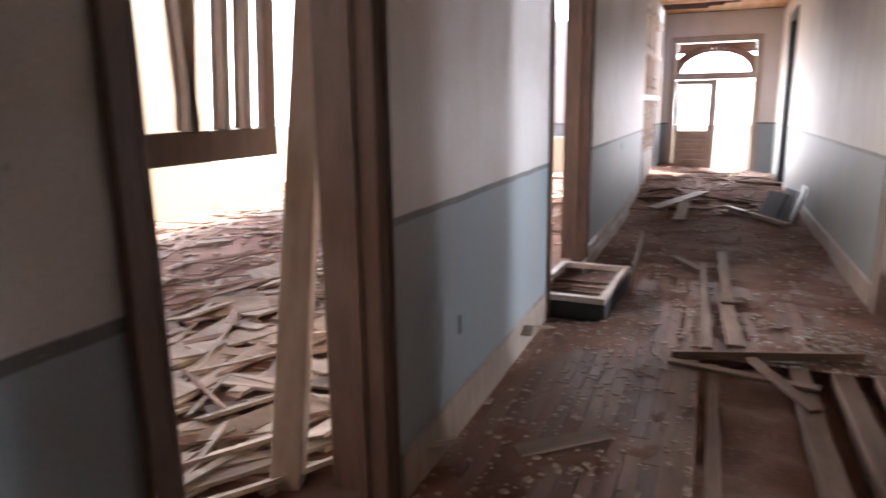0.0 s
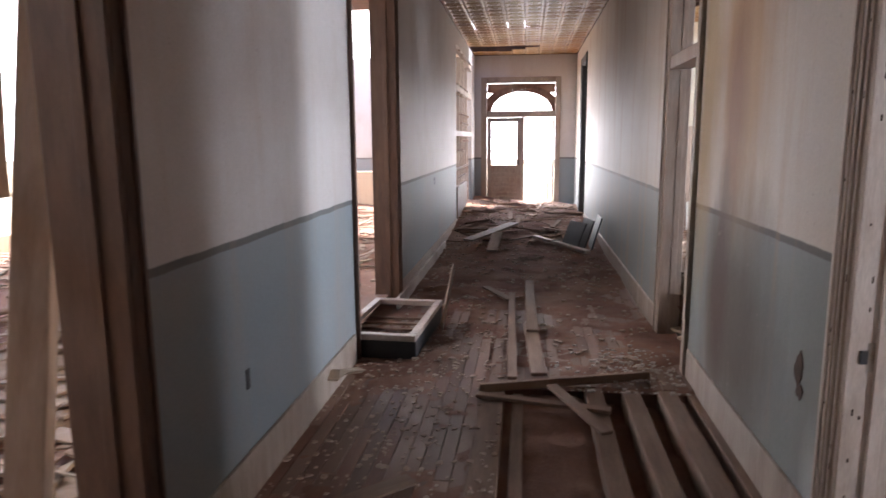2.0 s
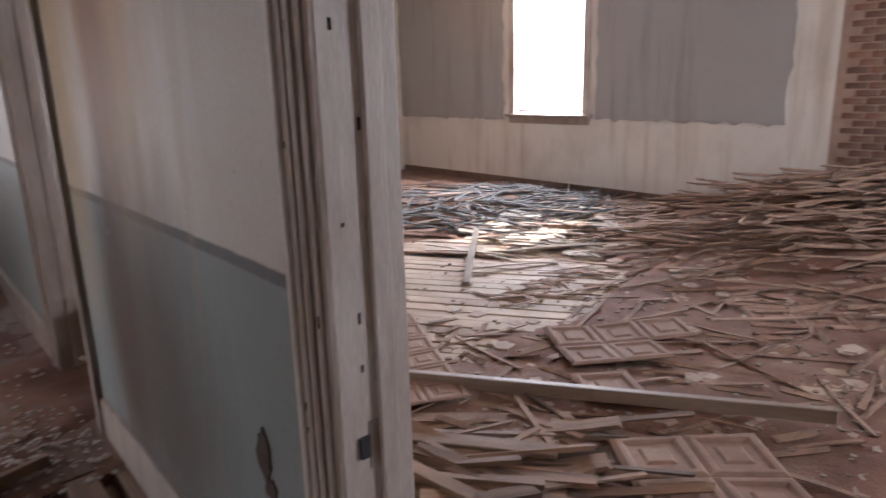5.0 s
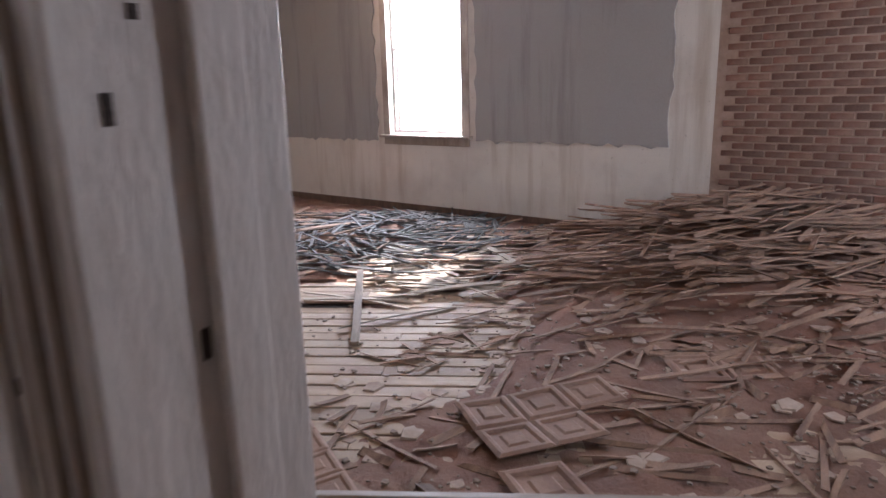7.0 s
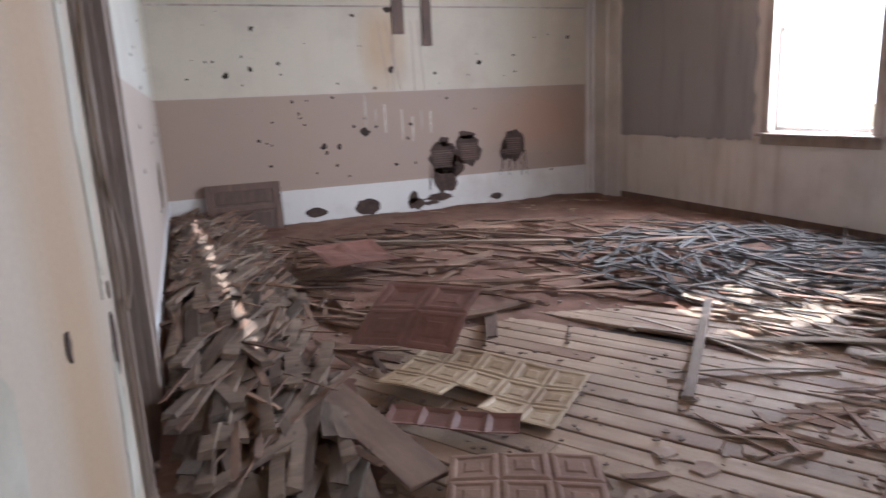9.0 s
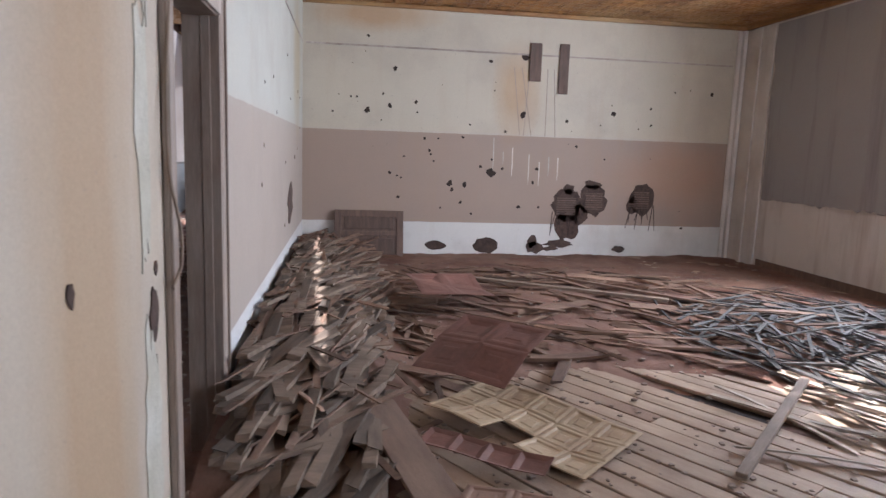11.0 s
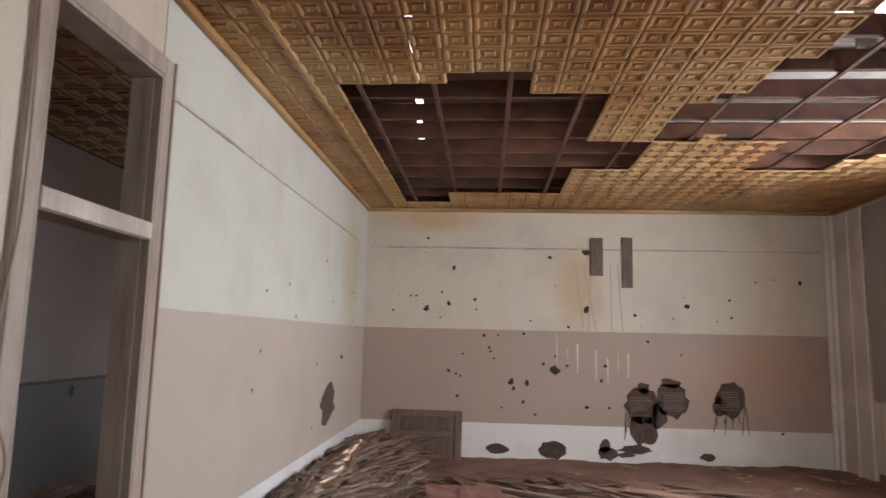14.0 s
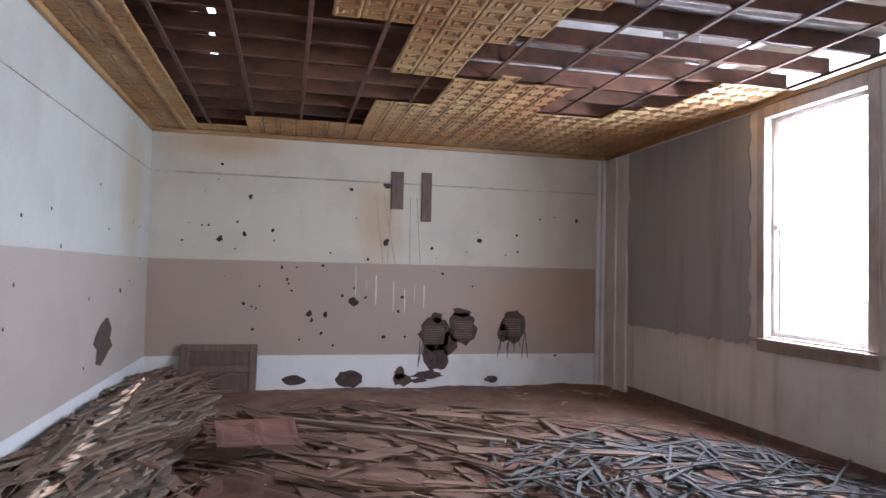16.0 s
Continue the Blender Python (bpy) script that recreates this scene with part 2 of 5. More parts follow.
M_GROUND = mat("dry_ground", (0.30, 0.24, 0.16), (0.2, 0.17, 0.1), 0.6, 0.95, 0.5, 20)
M_GLASS = bpy.data.materials.new("window_glass")
M_GLASS.use_nodes = True
gb = M_GLASS.node_tree.nodes["Principled BSDF"]
gb.inputs["Transmission Weight"].default_value, gb.inputs["Roughness"].default_value, gb.inputs["IOR"].default_value = 1.0, 0.02, 1.45


# ---- building blocks ----
def mesh_of(name, boxes, material, bevel=0.0, rot=None):
    """One mesh out of boxes (x0, y0, z0, x1, y1, z1)."""
    bm = bmesh.new()
    for x0, y0, z0, x1, y1, z1 in boxes:
        r = bmesh.ops.create_cube(bm, size=1.0)
        for v in r["verts"]:
            v.co = Vector(((x0 + x1) / 2 + v.co.x * (x1 - x0), (y0 + y1) / 2 + v.co.y * (y1 - y0), (z0 + z1) / 2 + v.co.z * (z1 - z0)))
    if bevel:
        bmesh.ops.bevel(bm, geom=bm.edges[:], offset=bevel, segments=1, affect="EDGES")
    me = bpy.data.meshes.new(name)
    bm.to_mesh(me)
    bm.free()
    me.materials.append(material)
    return me


def block(name, boxes, material, bevel=0.0, parent=None, label="", category="", kind="", group=""):
    ob = new(name, mesh_of(name, boxes, material, bevel))
    ob.parent = parent
    return tagged(ob, label, category, group, kind)


def poly_mesh(name, rings, material, thick):
    """Flat shapes in the x-z plane given as outlines, pulled to a thickness along -y."""
    bm = bmesh.new()
    for ring in rings:
        face = bm.faces.new([bm.verts.new((x, 0, z)) for x, z in ring])
        r = bmesh.ops.extrude_face_region(bm, geom=[face])
        bmesh.ops.translate(bm, vec=(0, -thick, 0), verts=[g for g in r["geom"] if isinstance(g, bmesh.types.BMVert)])
    bmesh.ops.recalc_face_normals(bm, faces=bm.faces[:])
    me = bpy.data.meshes.new(name)
    bm.to_mesh(me)
    bm.free()
    me.materials.append(material)
    return me


def ragged(rx, rz, n=18, rough=0.25, seed=0):
    rnd = random.Random(seed)
    return [(rx * (1 + rnd.uniform(-rough, rough)) * math.cos(i * math.tau / n), rz * (1 + rnd.uniform(-rough, rough)) * math.sin(i * math.tau / n)) for i in range(n)]


def smooth(a, b, v):
    t = min(1, max(0, (v - a) / (b - a)))
    return t * t * (3 - 2 * t)


XL, XR, XI, XE = -1.36, 1.13, 1.27, 8.1      # corridor faces, room's west face, room's east face
YN, YE, YS = 11.02, 15.54, -2.5              # room's north wall, corridor's end, south end
ZC = 3.66
D1 = (0.12, 1.27)                            # first east doorway
D2 = (3.69, 4.62)                            # second east doorway
L1 = (-0.32, 0.79)                           # west doorways
L2 = (3.74, 5.4)
DTOP, TRTOP = 2.19, 3.12
HZ = -0.08                                   # corridor floor, a little under the classroom's


def wall_y(x0, x1, y0, y1, holes):
    """Boxes of a wall along y with openings (ya, yb, za, zb)."""
    out, y = [], y0
    for ya, yb, za, zb in sorted(holes):
        out.append((x0, y, -0.3, x1, ya, ZC))
        if za > 0:
            out.append((x0, ya, 0, x1, yb, za))
        if zb < ZC:
            out.append((x0, ya, zb, x1, yb, ZC))
        y = yb
    out.append((x0, y, -0.3, x1, y1, ZC))
    return out


# ---- the large structure ----
block("ground", [(-300, -300, -1.0, 300, 300, -0.9)], M_GROUND, kind="structure", label="dry bare ground around the building")
XM = (XR + XI) / 2
# Self-glowing planes stand in for the white daylight beyond the openings.
M_GLOW = bpy.data.materials.new("glowing_backdrop")
M_GLOW.use_nodes = True
hz = M_GLOW.node_tree.nodes["Principled BSDF"]
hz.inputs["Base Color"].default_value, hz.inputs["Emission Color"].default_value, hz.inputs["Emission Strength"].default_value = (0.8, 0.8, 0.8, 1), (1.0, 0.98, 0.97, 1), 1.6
block("backdrop", [(-80, 85, -1, 90, 86, 60), (85, -80, -1, 86, 85, 60), (-86, -80, -1, -85, 85, 60)], M_GLOW, kind="structure", label="glowing planes standing in for the bright distance outside")
e_holes = [(*D1, 0, TRTOP), (*D2, 0, TRTOP), (12.7, 13.7, 0, 3.2)]
block("wall_corridor_east", wall_y(XR, XM, YS, YE, e_holes), M_CORR_E, kind="structure", label="corridor wall with grey-blue wainscot paint, rust stains")
block("wall_room_west", wall_y(XM, XI, D2[1] + 0.01, YN, []), M_ROOM_W, kind="structure", label="classroom wall in white, dull pink and cream paint")
block("wall_room_west_near", wall_y(XM, XI, YS, D2[1], e_holes[:2])[:-1], M_ROOM_SW, kind="structure", label="peeling yellowed plaster wall between two doorways")
w_holes = [(*L1, 0, 3.3), (*L2, 0, 3.3), (11.2, 14.6, 0, 3.35)]
XW = XL - 0.22
block("wall_corridor_west", wall_y(XL - 0.11, XL, YS, YE, w_holes), M_CORR_W, kind="structure", label="corridor wall with grey-blue wainscot and cream paint")
block("wall_ruin_east", wall_y(XW, XL - 0.11, YS, YE, w_holes), M_WALLOLD, kind="structure")
block("wall_north", [(XM, YN, -0.3, XE + 0.35, YN + 0.2, ZC)], M_ROOM_N, kind="structure", label="classroom end wall in cream and dull pink, pocked with holes")
WIN = (6.06, 7.34, 1.13, 3.46)
block("wall_east", wall_y(XE, XE + 0.35, 2.85, YN, [WIN]), M_ROOM_E, kind="structure", label="stained bare plaster wall with a tall window")
block("wall_east_brick", [(XE + 0.0, YS, -0.3, XE + 0.35, 2.85, ZC)], M_MORTAR, kind="structure", label="exposed red brick wall")
# the opening here is unseen, placed to let light through the first doorway
block("wall_south", [(XW, YS - 0.2, -0.3, 6.15, YS, ZC), (7.25, YS - 0.2, -0.3, XE + 0.35, YS, ZC)]
      + [(a, YS - 0.2, z0, a + 1.1, YS, z1) for a in (6.15,) for z0, z1 in ((-0.3, 1.13), (3.44, ZC))], M_ROOM_E, kind="structure", label="bare plaster wall with an assumed window opening")
block("wall_beyond_room", [(XR, YE, 0, 5.0, YE + 0.2, ZC), (4.8, YN + 0.2, 0, 5.0, YE, ZC)], M_ROOM_E, kind="structure")
# end wall with doorway and fanlight
EX0, EX1 = -1.04, 0.62
block("wall_corridor_end", [(XW - 3, YE, 0, -1.15, YE + 0.35, ZC), (0.72, YE, 0, XR, YE + 0.35, ZC), (-1.15, YE, 3.1, 0.72, YE + 0.35, ZC)], M_CORR_W, kind="structure",
      label="cream end wall of the corridor round the entrance")

# floors
hall_floor = block("floor_corridor", [(XW, 3.25, -0.4, XI, YE + 0.4, HZ - 0.03), (XW, YS, -0.4, -0.34, 3.25, HZ - 0.03), (-0.34, YS, -0.75, XI, 3.25, -0.6)], M_DIRT, kind="structure", label="dirt-covered wooden corridor floor")
room_floor = block("floor_classroom", [(XI, YS, -0.3, XE, YN, -0.03)], M_HOLE, kind="structure", label="diagonal board floor under wooden debris")
block("floor_ruin", [(-8.0, YS - 0.2, -0.3, XW, YE + 0.2, -0.03)], M_DIRT, kind="structure", label="roofless room floor strewn with broken boards")
block("floor_far_room", [(XI, YN, -0.3, 5.0, YE, -0.03)], M_DIRT, kind="structure")

# ruined west room, under open sky beyond the added overhang
block("wall_ruin_west", wall_y(-7.9, -7.55, YS, YE, [(4.2, 5.5, 1.0, 3.4), (7.0, 12.8, 0.3, 3.66)]), M_WALLOLD, kind="structure", label="sunlit peeling wall of the roofless room")
block("wall_ruin_north", [(-7.55, 14.0, 0, -3.4, 14.3, 0.9)], M_WALLOLD, kind="structure")
block("wall_ruin_south", [(-7.9, YS - 0.2, 0, XW, YS, ZC)], M_WALLOLD, kind="structure")


# ---- ceilings ----
def tin_panels(name, x0, x1, y0, y1, size, keep, material, z):
    """A pressed tin ceiling: each panel with a raised border and a raised inner square, drooping a little."""
    bm = bmesh.new()
    rnd = random.Random(4)
    nx, ny = int(round((x1 - x0) / size)), int(round((y1 - y0) / size))
    sx, sy = (x1 - x0) / nx, (y1 - y0) / ny
    prof = ((0.0, 0.0), (0.06, -0.012), (0.14, -0.012), (0.2, 0.002), (0.3, 0.002), (0.34, -0.010), (0.42, -0.004))
    for i in range(nx):
        for j in range(ny):
            cx, cy = x0 + (i + 0.5) * sx, y0 + (j + 0.5) * sy
            if not keep(cx, cy):
                continue
            dz, tx, ty = rnd.uniform(-0.006, 0.004), rnd.uniform(-0.012, 0.012), rnd.uniform(-0.012, 0.012)
            last = None
            for inset, h in prof:
                ring = []
                for a, c in ((-1, -1), (1, -1), (1, 1), (-1, 1)):
                    px, py = a * (0.5 - inset) * sx * 0.99, c * (0.5 - inset) * sy * 0.99
                    ring.append(bm.verts.new((cx + px, cy + py, z + h + dz + px * tx + py * ty)))
                if last:
                    for k in range(4):
                        bm.faces.new((last[k], last[(k + 1) % 4], ring[(k + 1) % 4], ring[k]))
                last = ring
            bm.faces.new(last)
    me = bpy.data.meshes.new(name)
    bm.to_mesh(me)
    bm.free()
    me.materials.append(material)
    return tagged(new(name, me), kind="structure")


def room_keep(x, y):
    """True where the tin still hangs."""
    jag = 0.12 * noise.noise((x * 2.0, y * 2.0, 0.3))
    if 2.0 < x < 4.0 and y > 4.6:
        if x > 3.36 and y < 6.36:
            return True
        return y > (10.65 if x < 2.63 else 9.95) + jag or y < (6.15 if x < 2.75 else 5.8) + jag * 0.5
    if 4.0 <= x < 4.66:
        return not 7.55 < y < 8.72
    if x >= 4.66 and 2.5 < y < 7.5 + jag:
        return (y < 6.5 and x < 5.0 + (6.4 - y) * 0.27) or (x > 7.3 and y > 7.0 + jag)
    if 5.9 < x < 7.3 and y <= 8.75 - max(0.0, x - 6.6) * 1.5:
        return False
    return True


tagged(tin_panels("ceiling_classroom", XI, XE, YS, YN, 0.215, room_keep, M_TIN, ZC), label="rusty pressed tin ceiling with torn-out panels")
tagged(tin_panels("ceiling_corridor", XL, XR, YS, YE, 0.31, lambda x, y: not (13.9 < y < 14.9 and x < -0.1 + 0.3 * math.sin(y * 5)), M_TIN, ZC + 0.02), label="orange-brown pressed tin corridor ceiling")
block("ceiling_far_room", [(XI, YN + 0.2, ZC, 5.0, YE, ZC + 0.05)], M_DARK, kind="structure")

# cornice of stamped tin along the classroom walls
block("trim_cornice", [(XI, YN - 0.05, ZC - 0.07, XE, YN - 0.002, ZC - 0.014), (XI + 0.002, YS, ZC - 0.07, XI + 0.05, YN - 0.05, ZC - 0.014),
                       (XE - 0.05, 2.85, ZC - 0.07, XE - 0.002, YN - 0.05, ZC - 0.014), (XI + 0.42, 4.6, ZC - 0.03, XI + 0.46, YN - 0.05, ZC - 0.013)], M_TIN, 0.006, kind="structure")
block("trim_picture_rail", [(XI + 0.05, YN - 0.012, 3.035, XE - 0.2, YN - 0.002, 3.06), (XI + 0.002, 4.7, 3.035, XI + 0.012, YN - 0.012, 3.06)], M_PALE, 0.003, kind="structure")

# attic: furring strips, joists and roof deck
def attic():
    top = tagged(new("attic_frame"), "dark wooden ceiling joists and roof boards over the classroom", "roof frame", kind="structure")
    rnd = random.Random(8)
    for i in range(12):
        x = 1.45 + i * 0.6
        block("furring_strip", [(x - 0.02, 2.6, ZC + 0.016, x + 0.02, YN, ZC + 0.036)], M_DARK, 0.003, parent=top)
    for j in range(13):
        y = 4.3 + j * 0.55
        block("joist", [(XI, y, ZC + 0.04, XE, y + 0.05, ZC + 0.19)], M_DARK, 0.004, parent=top)
    # these joists and hangers take the lit-tone material to look sunlit
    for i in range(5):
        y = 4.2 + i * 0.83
        block("joist", [(4.7, y, ZC + 0.2, XE, y + 0.14, ZC + 0.24)], M_ATTICLIT, 0.004, parent=top)
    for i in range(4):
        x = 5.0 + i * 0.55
        block("hanger", [(x, 5.07 + 0.52 * i, ZC + 0.042, x + 0.13, 5.1 + 0.52 * i, ZC + 0.49)], M_ATTICLIT, 0.004, parent=top)
    z = ZC + 0.5
    deck = []
    for k in range(28):
        y0 = YS - 0.4 + k * 0.5
        y1 = y0 + 0.497
        s = 2.46 - 0.06 * (y0 - 5.0) + rnd.uniform(-0.015, 0.015)
        gap = rnd.uniform(0.06, 0.09) if y0 > 3.9 else 0.0
        holes = [(s, s + gap)] if gap else []
        if 5.2 < y0 < 6.2:
            holes.append((5.65 + rnd.uniform(-0.1, 0.1), 6.65 + rnd.uniform(-0.15, 0.15)))
        if 6.2 < y0 < 7.7:
            holes.append((7.3 + (y0 - 6.2) * 0.42, 7.52 + (y0 - 6.2) * 0.42))
        a = XW + 0.2
        for h0, h1 in holes:
            deck.append((a, y0, z, h0, y1, z + 0.03))
            a = h1
        deck.append((a, y0, z, XE + 0.5, y1, z + 0.03))
    deck += [(XW, 11.1, z, XE + 0.5, 13.7, z + 0.03), (0.0, 13.7, z, XE + 0.5, 15.0, z + 0.03), (XW, 15.0, z, XE + 0.5, YE + 0.4, z + 0.03)]
    # unseen overhang, added to keep direct sun off the west room's near floor
    deck.append((-5.4, YS, z - 0.3, XW + 0.2, 10.5, z - 0.27))
    # roof boards past x 4.3 get the lit tone, the rest stay dark
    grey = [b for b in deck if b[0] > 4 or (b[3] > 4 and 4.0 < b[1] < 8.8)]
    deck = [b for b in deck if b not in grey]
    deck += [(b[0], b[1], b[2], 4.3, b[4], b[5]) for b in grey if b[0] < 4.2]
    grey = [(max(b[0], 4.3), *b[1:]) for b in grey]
    block("roof_boards", [(b[0], b[1] + 0.17 * k, b[2], b[3], b[1] + 0.17 * k + 0.155, b[5]) for b in grey for k in range(3)], M_ATTICLIT, 0.003, parent=top)
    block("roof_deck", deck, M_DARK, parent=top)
    # unseen east side left open, y 3.4 to 8.8, to brighten the attic
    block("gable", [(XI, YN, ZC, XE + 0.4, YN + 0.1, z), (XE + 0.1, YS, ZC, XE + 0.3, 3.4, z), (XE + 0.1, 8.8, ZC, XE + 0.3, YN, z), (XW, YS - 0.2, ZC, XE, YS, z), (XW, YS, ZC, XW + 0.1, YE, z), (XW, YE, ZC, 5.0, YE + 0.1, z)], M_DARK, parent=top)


attic()


# ---- doors, windows and trim ----
def casing_x(name, x, side, y0, y1, top, w, t, material, sill=-0.1):
    """A flat door casing on a wall face at x, standing out by t towards side (-1 or 1)."""
    xa, xb = sorted((x + side * 0.002, x + side * t))
    return [(xa, y0 - w, sill, xb, y0, top + w), (xa, y1, sill, xb, y1 + w, top + w), (xa, y0, top, xb, y1, top + w)]


def doorway(name, y0, y1, xa, xb, top, bar, material, label, w=0.14):
    """An empty doorframe: casings on both faces, moulded jambs, transom bar."""
    f = tagged(new(name), label, "door frame", kind="structure")
    block("casing", casing_x("c", xa, -1, y0, y1, top, w, 0.022, material), material, 0.004, parent=f)
    block("casing", casing_x("c", xb, 1, y0, y1, top, w, 0.022, material), material, 0.004, parent=f)
    block("backband", [(xa - 0.034, y1 + w - 0.02, -0.1, xa - 0.022, y1 + w, top + w), (xa - 0.034, y0 - w, -0.1, xa - 0.022, y0 - w + 0.02, top + w),
                       (xb + 0.022, y1 + w - 0.02, -0.1, xb + 0.034, y1 + w, top + w), (xb + 0.022, y0 - w, -0.1, xb + 0.034, y0 - w + 0.02, top + w)], material, 0.003, parent=f)
    xm = (xa + xb) / 2
    block("jamb", [(xa - 0.02, y1 - 0.022, -0.1, xb + 0.02, y1 - 0.001, top), (xa - 0.02, y0 + 0.001, -0.1, xb + 0.02, y0 + 0.022, top), (xa - 0.02, y0 + 0.022, top - 0.022, xb + 0.02, y1 - 0.022, top - 0.001),
                   (xm, y1 - 0.036, -0.1, xm + 0.045, y1 - 0.022, top - 0.022), (xm, y0 + 0.022, -0.1, xm + 0.045, y0 + 0.036, top - 0.022)], material, 0.003, parent=f)
    if bar:
        block("transom_bar", [(xa - 0.015, y0 + 0.022, bar, xb + 0.015, y1 - 0.022, bar + 0.1)], material, 0.006, parent=f)
    return f


d1 = doorway("door_1", *D1, XR, XI, TRTOP, DTOP, M_PALE, "scuffed pale painted door frame without its door")
block("strike_plate", [(XR + 0.045, D1[1] - 0.0245, 0.79, XR + 0.075, D1[1] - 0.0215, 0.9)], M_STEEL, 0.001, parent=d1)
block("strike_box", [(XR + 0.02, D1[1] - 0.03, 0.82, XR + 0.045, D1[1] - 0.0215, 0.87)], M_BLACK, 0.001, parent=d1)
nails = random.Random(3)
block("nail_marks", [(XR - 0.0235, D1[1] + a, z, XR - 0.0215, D1[1] + a + 0.008, z + nails.uniform(0.008, 0.03)) for z, a in ((nails.uniform(0.2, 2.9), nails.choice((0.03, 0.07, 0.115))) for _ in range(22))]
      + [(XR + a, D1[1] - 0.0235, z, XR + a + 0.007, D1[1] - 0.0205, z + nails.uniform(0.008, 0.025)) for z, a in ((nails.uniform(0.2, 2.9), nails.choice((0.01, 0.035, 0.06))) for _ in range(22))], M_HOLE, parent=d1)
# darker raised strips stand for the shaded grooves of the casing
block("bead", [(XR - 0.032, D1[1] + 0.045, 0, XR - 0.022, D1[1] + 0.06, TRTOP), (XR - 0.028, D1[1] + 0.085, 0, XR - 0.022, D1[1] + 0.095, TRTOP), (XR - 0.032, D1[1] + 0.005, 0, XR - 0.022, D1[1] + 0.015, TRTOP)], M_CASING, 0.002, parent=d1)
d2 = doorway("door_2", *D2, XR, XI, TRTOP, DTOP, M_CASING, "brown wooden door frame with a transom bar", w=0.11)
block("transom_bar_face", [(XI + 0.016, D2[0] + 0.022, DTOP + 0.005, XI + 0.03, D2[1] - 0.022, DTOP + 0.095)], M_PALE, 0.004, parent=d2)
doorway("door_3", 12.7, 13.7, XR, XI, 3.2, 0, M_BLACK, "dark painted frame of a far doorway")
doorway("door_4", *L1, XW, XL, 3.3, 0, M_BROWN, "worn brown frame of a doorway to the roofless room", w=0.08)
doorway("door_5", *L2, XW, XL, 3.3, 0, M_BROWN, "worn brown door frame with bright daylight behind", w=0.07)

block("baseboard_west", [(XL, a, HZ - 0.02, XL + 0.02, b, 0.15) for a, b in ((YS, L1[0] - 0.14), (L1[1] + 0.14, L2[0] - 0.14), (L2[1] + 0.14, 11.2))], M_CASING, 0.004, kind="structure")
block("baseboard_east", [(XR - 0.02, a, HZ - 0.02, XR, b, 0.13) for a, b in ((D1[1] + 0.14, D2[0] - 0.14), (D2[1] + 0.14, 12.5))], M_CASING, 0.004, kind="structure")
block("baseboard_room", [(XE - 0.02, 2.85, -0.02, XE - 0.002, 10.2, 0.12)], M_BROWN, 0.004, kind="structure")


def end_entrance():
    f = tagged(new("entrance_frame"), "grey painted entrance frame with arched brick fanlight", "door frame", kind="structure")
    y = YE
    block("jamb", [(-1.19, y - 0.03, 0, -1.05, y + 0.12, 3.14), (0.63, y - 0.03, 0, 0.76, y + 0.12, 3.14), (-1.05, y - 0.03, 3.0, 0.63, y + 0.12, 3.14), (-1.05, y - 0.03, 2.17, 0.63, y + 0.12, 2.32),
                   (-0.2, y - 0.02, 0, -0.12, y + 0.1, 2.17)], M_CASING, 0.01, parent=f)
    # brick arch seen through the fanlight
    bm = bmesh.new()
    cx, zb, r0 = -0.2, 2.32, 0.74
    n = 22
    for i in range(n):
        for ring, (ra, rb) in enumerate(((0.0, 0.11), (0.115, 0.23))):
            a0, a1 = math.pi * (i + 0.015) / n, math.pi * (i + 0.985) / n
            vs = []
            for yy in (y + 0.16, y + 0.34):
                for a, r in ((a0, r0 + ra), (a1, r0 + ra), (a1, r0 + rb), (a0, r0 + rb)):
                    vs.append(bm.verts.new((cx + r * math.cos(a) * 1.02, yy, zb + r * math.sin(a) * 0.66)))
            for q in ((0, 1, 2, 3), (7, 6, 5, 4), (0, 4, 5, 1), (1, 5, 6, 2), (2, 6, 7, 3), (3, 7, 4, 0)):
                bm.faces.new([vs[k] for k in q])
    bmesh.ops.recalc_face_normals(bm, faces=bm.faces[:])
    me = bpy.data.meshes.new("brick_arch")
    bm.to_mesh(me)
    bm.free()
    me.materials.append(M_BRICK)
    new("brick_arch", me).parent = f
    block("brick_spandrel", [(-1.05, y + 0.2, 2.78, -0.55, y + 0.33, 3.0), (0.2, y + 0.2, 2.78, 0.63, y + 0.33, 3.0), (-0.6, y + 0.2, 2.9, 0.2, y + 0.33, 3.0)], M_BRICK, parent=f)


end_entrance()


